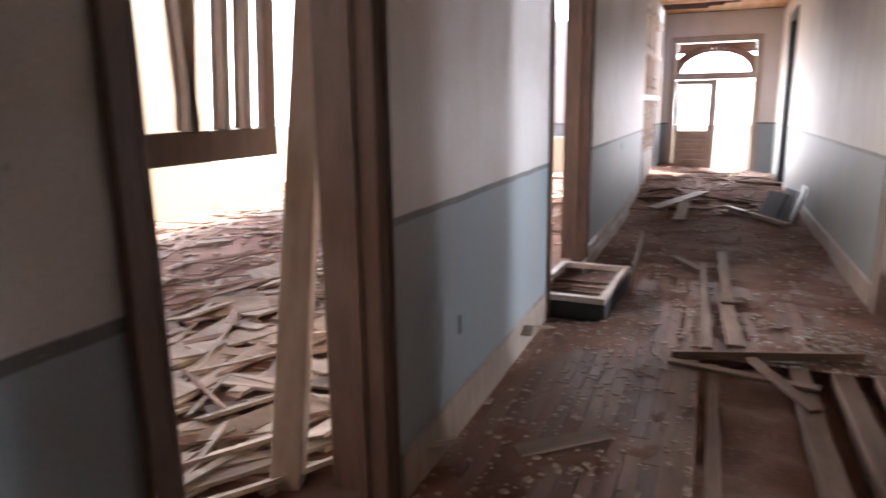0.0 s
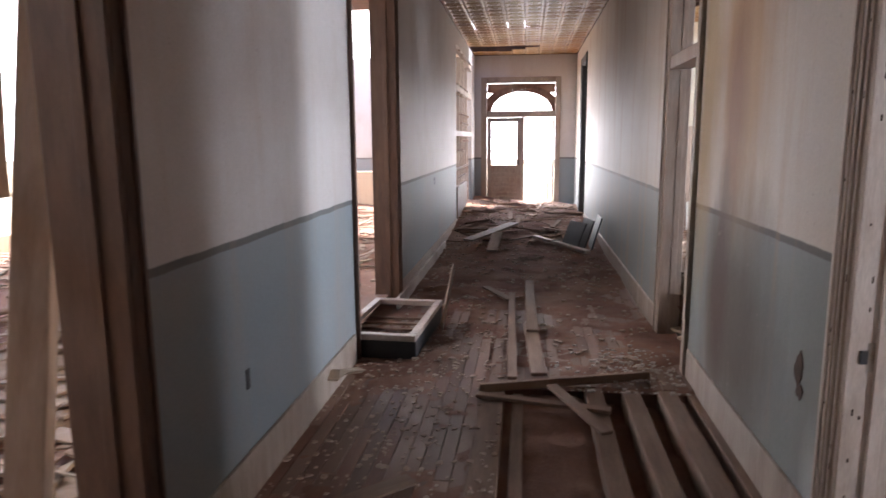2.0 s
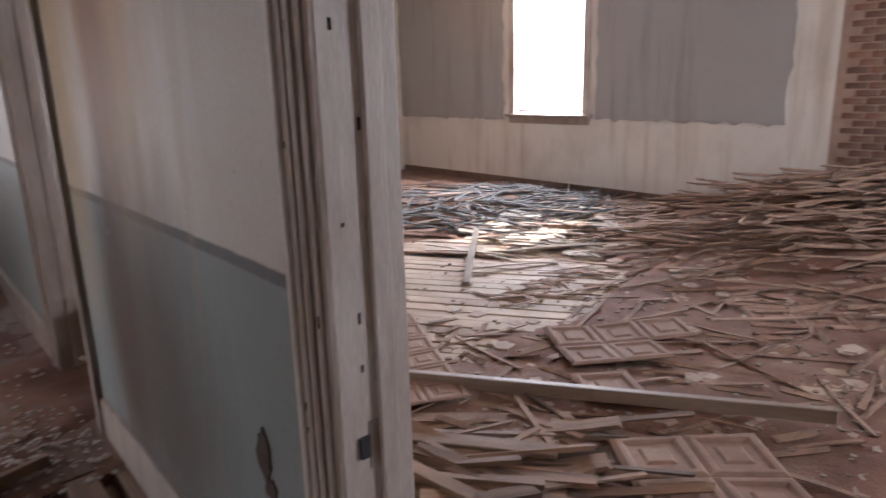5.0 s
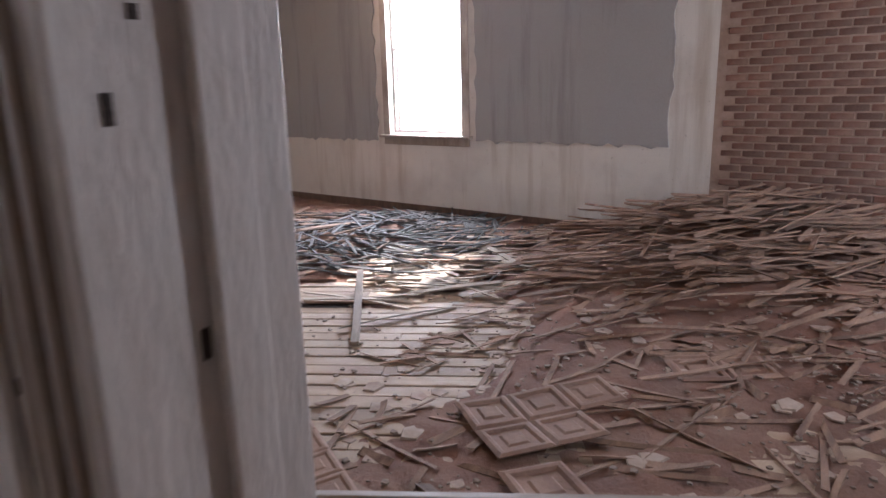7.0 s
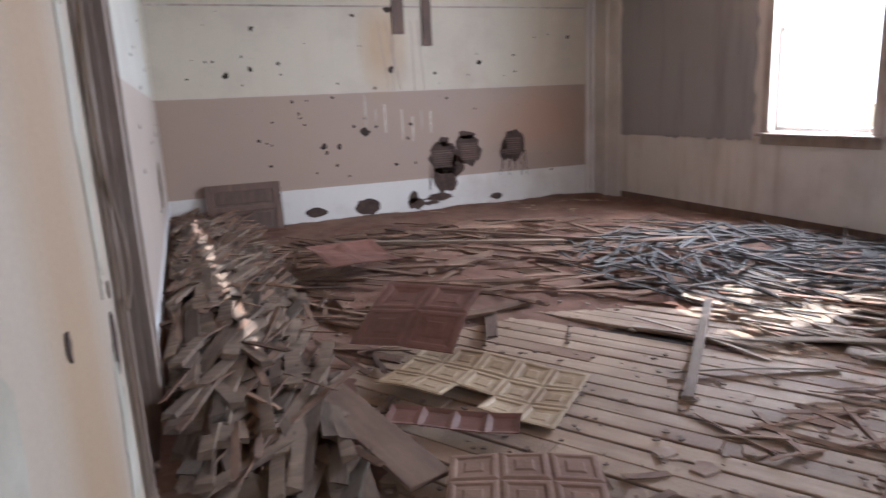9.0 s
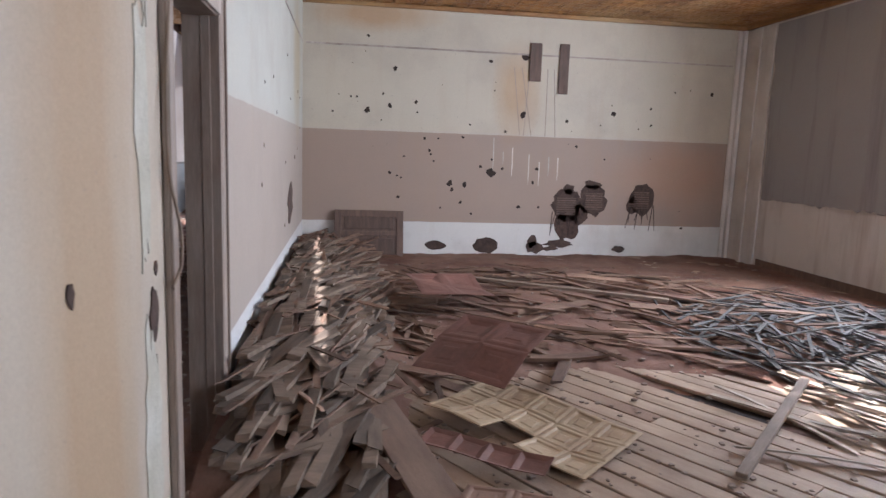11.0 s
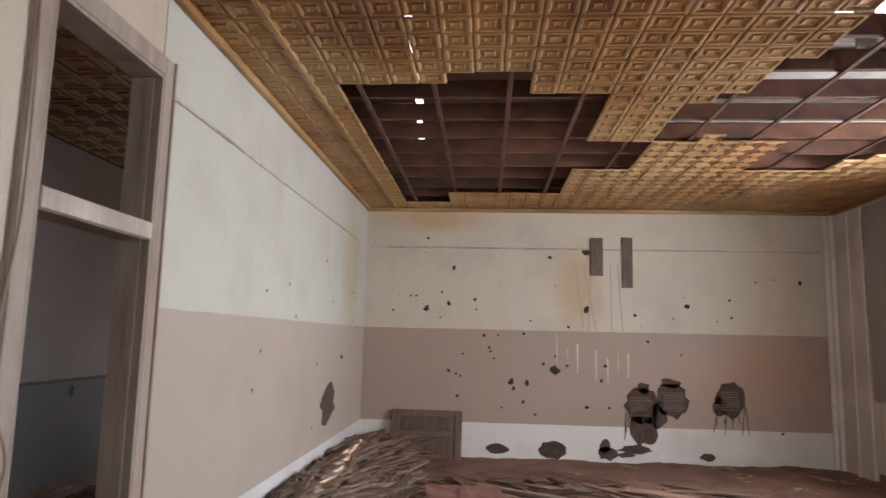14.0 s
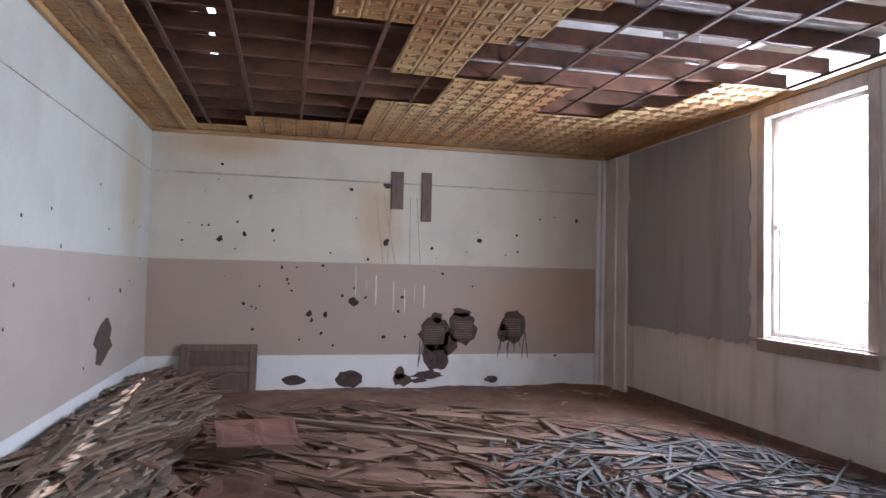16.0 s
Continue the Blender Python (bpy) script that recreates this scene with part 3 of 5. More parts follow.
def panel_leaf(name, w, h, t, rows, material, label, glazed=0.0, handle=True):
    """A door leaf standing in the x-z plane: stiles, rails, sunk panels; the upper part glazed where asked."""
    f = tagged(new(name), label, "door")
    s = 0.1
    zs = [i * (h - glazed) / rows for i in range(rows + 1)]
    boxes = [(0, 0, 0, s, t, h), (w - s, 0, 0, w, t, h), (s, 0, h - s, w - s, t, h)]
    for k, z in enumerate(zs[:-1]):
        boxes.append((s, 0, z, w - s, t, z + 0.07))
    if glazed:
        boxes.append((s, 0, h - glazed - 0.05, w - s, t, h - glazed + 0.03))
    block("leaf_frame", boxes, material, 0.004, parent=f)
    block("panel", [(s, t * 0.35, 0.02, w - s, t * 0.65, h - glazed - 0.04 if glazed else h - 0.05)], material, parent=f)
    block("panel_field", [(s + 0.04, t * 0.2, z + 0.1, w - s - 0.04, t * 0.8, z2 - 0.03) for z, z2 in zip(zs, zs[1:]) if z2 - z > 0.16], material, 0.01, parent=f)
    if glazed:
        g0, g1 = h - glazed + 0.03, h - s
        block("glazing_bar", [(s, 0.01, g0 + (g1 - g0) * q, w - s, t - 0.01, g0 + (g1 - g0) * q + 0.025) for q in (0.33, 0.64)] + [(w / 2 - 0.012, 0.01, g0 + (g1 - g0) * 0.66, w / 2 + 0.012, t - 0.01, g1)], material, 0.003, parent=f)
    if handle:
        block("handle", [(w - 0.07, -0.03, h * 0.46, w - 0.04, 0, h * 0.46 + 0.12)], M_BLACK, 0.005, parent=f)
    return f


leaf = panel_leaf("entrance_door", 0.84, 2.16, 0.045, 4, M_CASING, "weathered grey half-glazed panel door, closed, in the entrance", glazed=1.2)
leaf.matrix_basis = pose(-1.04, YE + 0.01, 0.0)
leaf2 = panel_leaf("entrance_door", 0.8, 2.1, 0.045, 4, M_CASING, "weathered grey panel door swung open outward", glazed=0.0, handle=False)
leaf2.matrix_basis = pose(0.62, YE + 0.05, 0.0, 0, 0, 97)

# classroom window
def tall_window():
    f = tagged(new("window_1"), "tall white-painted double-hung window with daylight haze", "window", kind="structure")
    y0, y1, z0, z1 = WIN
    x = XE
    block("casing", [(x - 0.03, y0 - 0.12, z0 - 0.02, x - 0.002, y0, z1 + 0.13), (x - 0.03, y1, z0 - 0.02, x - 0.002, y1 + 0.12, z1 + 0.13), (x - 0.03, y0, z1, x - 0.002, y1, z1 + 0.13)], M_PALE, 0.005, parent=f)
    block("sill", [(x - 0.09, y0 - 0.16, z0 - 0.06, x + 0.1, y1 + 0.16, z0 - 0.022), (x - 0.03, y0 - 0.12, z0 - 0.16, x - 0.003, y1 + 0.12, z0 - 0.062)], M_CASING, 0.006, parent=f)
    zm = 2.28
    block("sash", [(x + 0.06, y0 + 0.002, z0, x + 0.1, y0 + 0.05, z1), (x + 0.06, y1 - 0.05, z0, x + 0.1, y1 - 0.002, z1), (x + 0.06, y0 + 0.05, z1 - 0.05, x + 0.1, y1 - 0.05, z1 - 0.002), (x + 0.06, y0 + 0.05, z0 + 0.002, x + 0.1, y1 - 0.05, z0 + 0.05)], M_PALE, 0.004, parent=f)
    block("parting_bead", [(x + 0.1, y1 - 0.09, z0, x + 0.14, y1 - 0.05, zm), (x + 0.05, y1 - 0.1, zm - 0.02, x + 0.1, y1 - 0.05, zm + 0.03)], M_CASING, 0.003, parent=f)


tall_window()


# ---- sheets of dirt ----
def room_height(x, y):
    west = 0.36 * smooth(2.5, 1.45, x) * smooth(3.1, 5.4, y)
    east = 0.7 * math.exp(-((x - 7.4) / 1.5) ** 2 - ((y - 2.2) / 1.5) ** 2)
    ring = 0.16 * math.exp(-((x - 6.3) / 1.2) ** 2 - ((y - 6.2) / 1.3) ** 2)
    mid = 0.10 * math.exp(-((x - 3.8) / 1.6) ** 2 - ((y - 7.6) / 1.4) ** 2)
    near = 0.14 * math.exp(-((x - 1.75) / 0.6) ** 2 - ((y - 1.75) / 0.6) ** 2)
    return west + east + ring + mid + near


def room_dirt(x, y):
    """How deep dirt lies on the boards."""
    bare = smooth(1.9, 1.2, math.hypot((x - 3.9) / 1.25, (y - 4.3) / 0.9))
    n = noise.fractal((x * 1.3, y * 1.3, 2.0), 0.8, 2.0, 5)
    return 0.035 * (0.45 + 0.8 * n) - 0.05 * bare


def hall_height(x, y):
    end = 0.16 * smooth(8.0, 11.0, y) * (0.7 + 0.6 * noise.noise((x * 1.4, y * 1.4, 5.0)))
    return HZ + end + 0.15 * smooth(10.5, 12.5, y) * smooth(0.0, -1.3, x)


def hall_dirt(x, y):
    n = noise.fractal((x * 1.5, y * 1.5, 7.0), 0.8, 2.0, 5)
    return 0.022 * (n * 1.3 - 0.1 + smooth(4.5, 8.0, y) * 1.4) - 0.008 * smooth(4.0, 2.5, y)


def ruin_height(x, y):
    return 0.22 * math.exp(-((x + 5.0) / 1.6) ** 2) * (0.8 + 0.5 * noise.noise((x, y, 1.0))) + 0.04


def sheet(name, x0, x1, y0, y1, step, height, material, label):
    nx, ny = int((x1 - x0) / step), int((y1 - y0) / step)
    vs, fs = [], []
    for j in range(ny + 1):
        for i in range(nx + 1):
            x, y = x0 + (x1 - x0) * i / nx, y0 + (y1 - y0) * j / ny
            rough = 0.015 * noise.noise((x * 9, y * 9, 0)) + 0.006 * noise.noise((x * 24, y * 24, 3))
            vs.append((x, y, height(x, y) + rough))
    for j in range(ny):
        for i in range(nx):
            a = j * (nx + 1) + i
            fs.append((a, a + 1, a + nx + 2, a + nx + 1))
    me = bpy.data.meshes.new(name)
    me.from_pydata(vs, [], fs)
    me.materials.append(material)
    me.polygons.foreach_set("use_smooth", [True] * len(fs))
    return tagged(new(name, me), label, "dirt", kind="stuff")


sheet("dirt_layer", XI, XE, YS, YN, 0.05, lambda x, y: room_height(x, y) * 0.72 + room_dirt(x, y), M_DIRT, "red-brown dirt and plaster dust on the boards")
sheet("dirt_layer", XL - 0.2, XI, 3.22, YE + 0.3, 0.05, lambda x, y: hall_height(x, y) + hall_dirt(x, y), M_DIRT, "brown dirt and dust on the corridor floor")
sheet("dirt_layer", XL, -0.34, YS, 3.22, 0.04, lambda x, y: HZ + hall_dirt(x, y), M_DIRT, "brown dust on the corridor boards")
sheet("dirt_layer", -0.34, XR + 0.1, YS, 3.27, 0.05, lambda x, y: HZ - 0.06 - 0.07 * smooth(0.3, 0.5, x) + 0.06 * noise.noise((x * 3, y * 3, 9)), M_DIRT, "dark earth under the torn-up floor")
sheet("dirt_layer", -7.6, XL - 0.1, YS, YE, 0.1, ruin_height, M_DIRT, "dirt and rubble in the roofless room")


# ---- loose wood ----
def stick_mesh(name, length, width, thick, material, seed):
    """A split lath or board: bowed, twisted, with slightly broken ends."""
    rnd = random.Random(seed)
    n = 4
    bow, twist = rnd.uniform(-0.02, 0.02) * length, rnd.uniform(-0.12, 0.12)
    vs, fs = [], []
    for i in range(n + 1):
        u = i / n
        c, s = math.cos(twist * (u - 0.5)), math.sin(twist * (u - 0.5))
        w = width / 2 * rnd.uniform(0.88, 1.05)
        for a, b in ((-1, -1), (1, -1), (1, 1), (-1, 1)):
            px = (u - 0.5) * length + (rnd.uniform(-0.03, 0.03) if i in (0, n) else 0)
            py, pz = a * w, b * thick / 2
            vs.append((px, py * c - pz * s + bow * 0.4 * math.sin(u * math.pi), py * s + pz * c + bow * math.sin(u * math.pi)))
    for i in range(n):
        for k in range(4):
            fs.append((i * 4 + k, i * 4 + (k + 1) % 4, i * 4 + 4 + (k + 1) % 4, i * 4 + 4 + k))
    fs += [(3, 2, 1, 0), (n * 4, n * 4 + 1, n * 4 + 2, n * 4 + 3)]
    me = bpy.data.meshes.new(name)
    me.from_pydata(vs, [], fs)
    me.materials.append(material)
    return me


LATHS = [stick_mesh("lath", l, w, 0.009, M_LATH, i) for i, (l, w) in enumerate(((1.2, 0.038), (0.9, 0.04), (0.6, 0.042), (1.5, 0.036), (0.42, 0.04), (1.05, 0.045)))]
GREYS = [stick_mesh("lath", l, w, 0.009, M_GREYLATH, 20 + i) for i, (l, w) in enumerate(((1.1, 0.026), (0.7, 0.028), (0.45, 0.032), (1.3, 0.025), (0.9, 0.034)))]
PALES = [stick_mesh("lath", l, w, 0.01, M_PALELATH, 90 + i) for i, (l, w) in enumerate(((0.7, 0.06), (0.5, 0.07), (0.35, 0.08), (0.95, 0.05)))]
HEAPBOARDS = [stick_mesh("board", l, w, 0.026, M_HEAP, 140 + i) for i, (l, w) in enumerate(((0.8, 0.08), (0.6, 0.075), (1.0, 0.07), (0.7, 0.095), (0.5, 0.08), (0.9, 0.06)))]
PALEBOARDS = [stick_mesh("board", l, w, 0.02, M_PALELATH, 160 + i) for i, (l, w) in enumerate(((0.8, 0.11), (0.55, 0.14), (1.1, 0.1), (0.45, 0.2), (1.3, 0.09)))]
BOARDS = [stick_mesh("board", l, w, 0.02, M_LATH, 40 + i) for i, (l, w) in enumerate(((0.8, 0.085), (0.55, 0.09), (1.1, 0.08), (0.65, 0.1), (0.95, 0.075)))]


def strew(name, meshes, count, place, label, group, seed, singles, roll=25):
    """Scatters sticks: the first ones as things of their own, the others joined."""
    rnd = random.Random(seed)
    vs, fs = [], []
    for k in range(count):
        x, y, z, yaw, pitch = place(rnd)
        me = rnd.choice(meshes)
        m = pose(x, y, z, rnd.uniform(-roll, roll), pitch, yaw)
        if k < singles:
            ob = new(name, me)
            ob.matrix_basis = m
            tagged(ob, label, "wood debris", group)
        else:
            o = len(vs)
            vs += [m @ v.co for v in me.vertices]
            fs += [[o + i for i in p.vertices] for p in me.polygons]
    if vs:
        me = bpy.data.meshes.new("heap_of_" + name)
        me.from_pydata(vs, [], fs)
        me.materials.append(meshes[0].materials[0])
        tagged(new("heap_of_" + name, me), "heap of " + label, "wood debris", kind="stuff")


def lay(height, zspread=0.6, lift=0.015):
    def at(rnd, x, y, yaw, tilt):
        h = height(x, y)
        return x, y, h * rnd.uniform(1 - zspread * 0.45, 1.0) + lift + rnd.uniform(0, 0.03), yaw, rnd.uniform(-tilt, tilt)
    return at


on_room = lay(room_height)


def west_heap(rnd):
    y = 4.2 + 6.6 * rnd.random() ** 0.9
    yaw = rnd.gauss(76, 18) if rnd.random() < 0.8 else rnd.uniform(20, 150)
    x = min(2.7, max(1.36 + abs(rnd.gauss(0, 0.5)), 1.33 + 0.62 * abs(math.cos(radians(yaw)))))
    return on_room(rnd, x, y, yaw, 10)


def west_boards(rnd):
    y = 3.3 + 6.4 * rnd.random()
    yaw = rnd.gauss(78, 11)
    reach = 0.75 if y < 6 else 0.9
    x = 1.36 + reach * rnd.random() ** 1.3
    x = max(x, 1.33 + 0.5 * abs(math.cos(radians(yaw))), 1.75 - 0.3 * (y - 3.3))
    return on_room(rnd, x, y, yaw, 8)


def middle(rnd):
    while True:
        x, y = rnd.uniform(2.3, 7.2), rnd.uniform(5.4, 9.4)
        if y > 6.0 + 0.9 * math.sin(x * 1.3) - 0.6 and (x < 6.0 or y < 8.4):
            break
    return on_room(rnd, x, y, rnd.gauss(-38, 30), 6)


def grey_ring(rnd):
    a = rnd.uniform(0, math.tau)
    r = rnd.gauss(0.95, 0.4)
    x, y = 6.6 + 1.1 * r * math.cos(a), 6.0 + 1.0 * r * math.sin(a)
    x = min(x, 7.6)
    return on_room(rnd, x, y, math.degrees(a) + 90 + rnd.gauss(-20, 28), 6)


def fan(rnd):
    x, y = rnd.gauss(5.75, 0.5), rnd.gauss(4.55, 0.4)
    return on_room(rnd, x, y, rnd.gauss(-60, 25), 4)


def east_heap(rnd):
    x, y = min(7.6, rnd.gauss(7.0, 0.8)), rnd.gauss(2.4, 1.1)
    return on_room(rnd, x, max(y, 0.2), rnd.gauss(-35, 22), 9)


def near_heap(rnd):
    x, y = rnd.gauss(1.95, 0.32), rnd.gauss(1.8, 0.32)
    return on_room(rnd, max(1.6, x), y, rnd.gauss(-58, 18), 8)


strew("lath", LATHS, 260, west_heap, "dusty brown split wooden lath on the heap by the wall", "laths in the west heap", 1, 80)
strew("board", HEAPBOARDS, 340, west_boards, "dusty sawn board end on the heap by the wall", "boards in the west heap", 2, 160, 12)
strew("lath", LATHS + BOARDS[:3], 210, middle, "brown split wooden lath lying on the floor", "laths across the floor", 3, 60)
strew("lath", GREYS, 300, grey_ring, "grey weathered lath, toned dark for shade, under the broken roof", "grey laths by the window", 4, 60)
strew("lath", PALES, 75, fan, "pale split lath on the bare boards", "laths on the boards", 5, 40)
strew("lath", LATHS, 420, east_heap, "brown split lath in the heap by the brick wall", "laths in the east heap", 6, 50)
strew("board", BOARDS + LATHS[:2], 60, near_heap, "broken board lying inside the doorway", "boards by the doorway", 7, 60)

def ruin_place(rnd):
    x, y = rnd.uniform(-7.0, -2.0), rnd.uniform(-1.0, 13.0)
    return x, y, ruin_height(x, y) + rnd.uniform(0.0, 0.06), rnd.gauss(60, 45), rnd.uniform(-6, 6)


def ruin_boards(rnd):
    x, y = rnd.uniform(-3.9, -1.75), rnd.uniform(0.2, 4.2)
    return x, y, ruin_height(x, y) + rnd.uniform(0.01, 0.06), rnd.gauss(70, 40), rnd.uniform(-4, 4)


strew("lath", PALES, 420, ruin_place, "sunlit pale lath in the roofless room", "pale laths in the roofless room", 18, 0)
strew("lath", LATHS, 520, ruin_place, "sunlit broken lath in the roofless room", "laths in the roofless room", 8, 0)
strew("board", PALEBOARDS, 130, ruin_boards, "sunlit broken board in the roofless room", "boards in the roofless room", 9, 60)


def hall_end(rnd):
    x, y = rnd.uniform(-1.2, 0.9), rnd.uniform(9.3, 14.8)
    return x, y, hall_height(x, y) + rnd.uniform(0.02, 0.08), rnd.uniform(0, 180), rnd.uniform(-6, 6)


strew("board", BOARDS + LATHS[:3], 110, hall_end, "broken board on rubble near the entrance", "boards near the entrance", 10, 60)


# plaster chips
M_PEELCHIP = mat("white_plaster_crumbs", (0.5, 0.45, 0.4), (0.32, 0.25, 0.2), 6, 0.9, 0.4, 40, vary=0.2)


def chips(name, count, region, size, material, label, seed, high=0.4):
    rnd = random.Random(seed)
    bm = bmesh.new()
    for _ in range(count):
        x, y, z = region(rnd)
        s = size * rnd.uniform(0.35, 1.0) ** 2 + 0.004
        vs = [bm.verts.new((x + s * rnd.uniform(0.6, 1.2) * math.cos(a), y + s * rnd.uniform(0.6, 1.2) * math.sin(a), z + rnd.uniform(0, s * high * 0.8))) for a in (0.3, 1.5, 2.8, 4.0, 5.2)]
        top = [bm.verts.new((v.co.x * 0.9 + x * 0.1, v.co.y * 0.9 + y * 0.1, v.co.z + s * high)) for v in vs]
        bm.faces.new(top)
        for k in range(5):
            bm.faces.new((vs[k], vs[(k + 1) % 5], top[(k + 1) % 5], top[k]))
    me = bpy.data.meshes.new(name)
    bm.to_mesh(me)
    bm.free()
    me.materials.append(material)
    return tagged(new(name, me), label, "rubble", kind="stuff")


def c_hall(rnd):
    x, y = rnd.gauss(-0.75, 0.35), rnd.uniform(-0.5, 4.8)
    x = max(XL + 0.05, min(x, -0.2))
    return x, y, HZ + 0.004


def c_hall2(rnd):
    x, y = rnd.uniform(XL + 0.1, XR - 0.1), 3.2 + 11.5 * rnd.random() ** 0.7
    return x, y, hall_height(x, y) + hall_dirt(x, y) + 0.005


def c_room(rnd):
    x, y = rnd.uniform(1.4, 7.8), 0.5 + 9.5 * rnd.random() ** 1.5
    return x, y, room_height(x, y) * 0.72 + max(0.0, room_dirt(x, y)) + 0.004


def c_at(x, y):
    return x, y, room_height(x, y) * 0.72 + max(0.0, room_dirt(x, y)) - 0.005


def c_ruin(rnd):
    x, y = rnd.uniform(-7, -1.7), rnd.uniform(-1, 12)
    return x, y, ruin_height(x, y) + 0.01


chips("plaster_chips", 1000, c_hall, 0.02, M_CHIP, "small pale plaster chips on the corridor boards", 1)
chips("plaster_chips", 1800, c_hall2, 0.035, M_CHIP, "plaster rubble along the corridor", 2)
chips("plaster_chips", 3000, c_room, 0.022, M_CHIP, "plaster crumbs on the classroom floor", 3)
chips("plaster_chips", 260, lambda r: (min(1.05, r.gauss(0.75, 0.22)), max(3.15, r.gauss(3.6, 0.3)), HZ + 0.012), 0.022, M_PEELCHIP, "pale plaster crumbs by the door frame", 7)
chips("plaster_slabs", 380, lambda r: c_at(r.uniform(2.0, 7.0), r.uniform(0.4, 3.6)), 0.085, M_CHIP, "flat broken plaster pieces on the dirt", 6, 0.12)
chips("plaster_chips", 1500, c_ruin, 0.06, M_CHIP, "pale rubble in the roofless room", 4)


# ---- corridor: torn-up floor and fallen things ----
def beam(name, p, q, width, thick, material, label, group="", roll=0.0):
    """A squared timber from p to q."""
    p, q = Vector(p), Vector(q)
    me = mesh_of(name, [(-width / 2, -thick / 2, 0, width / 2, thick / 2, (q - p).length)], material, 0.004)
    ob = new(name, me)
    ob.matrix_basis = Matrix.Translation(p) @ (q - p).to_track_quat("Z", "Y").to_matrix().to_4x4() @ pose(0, 0, 0, 0, 0, roll)
    return tagged(ob, label, "timber", group)


M_JOIST = mat("floor_joist", (0.27, 0.185, 0.13), (0.17, 0.11, 0.08), 2, 0.8, 0.35, 40, (6, 1, 6), 0.15, (0.14, 0.08, 0.055))
def hall_beam(name, p, q, *rest):
    """A timber on the corridor floor."""
    return beam(name, (p[0], p[1], p[2] + HZ), (q[0], q[1], q[2] + HZ), *rest)


for x0, x1, z1, yb in ((-0.335, -0.175, 0.0, 3.2), (-0.125, -0.05, -0.04, 3.2), (0.37, 0.49, 0.0, 3.25), (0.62, 0.74, 0.0, 3.25), (0.86, 0.985, 0.0, 3.25)):
    tagged(block("floor_joist", [(x0, YS, -0.58, x1, yb, HZ + z1)], M_JOIST, 0.006), "bare floor joist in the torn-up corridor floor", "joist", "floor joists")
block("trim_sill", [(1.06, YS, -0.58, XR, 3.6, HZ - 0.02), (1.01, YS, -0.58, 1.035, 3.2, HZ - 0.06)], M_JOIST, 0.005, kind="structure")
hall_beam("plank", (-0.35, 3.08, 0.035), (0.84, 3.44, 0.04), 0.035, 0.06, M_PLANK, "dusty plank lying across the bare joists", "planks over the hole")
hall_beam("plank", (-0.36, 3.0, 0.02), (0.5, 2.82, 0.02), 0.07, 0.025, M_PLANK, "dusty plank lying across the bare joists", "planks over the hole")
hall_beam("plank", (0.14, 3.14, 0.05), (0.44, 2.5, 0.015), 0.08, 0.022, M_PLANK, "short dusty plank lying on the joists", "planks over the hole")
hall_beam("plank", (0.06, 3.4, 0.03), (0.0, 4.7, 0.035), 0.115, 0.024, M_PLANK, "long dusty plank lying on the corridor floor", "planks along the corridor")
hall_beam("plank", (0.02, 4.4, 0.06), (0.0, 6.5, 0.05), 0.1, 0.024, M_PLANK, "long dusty plank lying on the corridor floor", "planks along the corridor")
hall_beam("plank", (-0.13, 3.3, 0.03), (-0.19, 5.9, 0.04), 0.07, 0.024, M_PLANK, "long dusty plank lying on the corridor floor", "planks along the corridor")
hall_beam("plank", (-0.8, 4.6, 0.02), (-0.78, 5.4, 0.42), 0.02, 0.1, M_CASING, "pale board leaning on the fallen window frame", "leaning boards", 0)
hall_beam("plank", (-0.5, 6.2, 0.04), (-0.2, 5.6, 0.04), 0.09, 0.02, M_PLANK, "short board lying on the corridor floor")
hall_beam("plank", (0.1, 9.6, 0.13), (0.85, 8.45, 0.08), 0.09, 0.05, M_PALE, "pale timber lying towards the entrance")
hall_beam("plank", (-0.95, 9.0, 0.15), (-0.25, 10.0, 0.3), 0.2, 0.03, M_CASING, "broad board on the rubble near the entrance")
hall_beam("plank", (-0.55, 8.55, 0.06), (-0.5, 9.2, 0.25), 0.16, 0.03, M_PALE, "broken pale board propped on rubble")
hall_beam("plank", (-1.33, 5.2, 0.06), (-1.3, 8.9, 0.1), 0.03, 0.14, M_PALE, "fallen baseboard lying along the wall")


hall_beam("plank", (-1.0, 1.5, 0.015), (-0.6, 1.85, 0.02), 0.11, 0.015, M_PLANK, "dark flat board on the corridor boards")
hall_beam("plank", (-0.62, 0.6, 0.015), (-0.42, 1.35, 0.02), 0.07, 0.02, M_PLANK, "short dusty board on the corridor boards")


def fallen_frame():
    """A window sash frame lying level on a box of boards."""
    f = tagged(new("fallen_window_frame"), "pale wooden window frame lying flat in the doorway", "window frame")
    w, d, t, z = 0.66, 1.2, 0.065, 0.2
    boxes = [(0, 0, z - 0.05, w, t, z), (0, d - t, z - 0.05, w, d, z), (w - t, t, z - 0.05, w, d - t, z), (0, t, z - 0.05, t, d - t, z)]
    block("sash_frame", boxes, M_PALE, 0.006, parent=f)
    block("box_side", [(0.0, 0.01, 0, w, 0.035, z - 0.05), (w - 0.035, 0.035, 0, w - 0.01, d, z - 0.05)], M_BLACK, 0.004, parent=f)
    for k in range(5):
        block("slat", [(t * 0.5, 0.15 + 0.18 * k, z - 0.12, w - t * 0.5, 0.19 + 0.18 * k, z - 0.1)], M_LATH, 0.003, parent=f)
    f.matrix_basis = pose(-1.55, 3.72, HZ, 0, 0, -3)


fallen_frame()


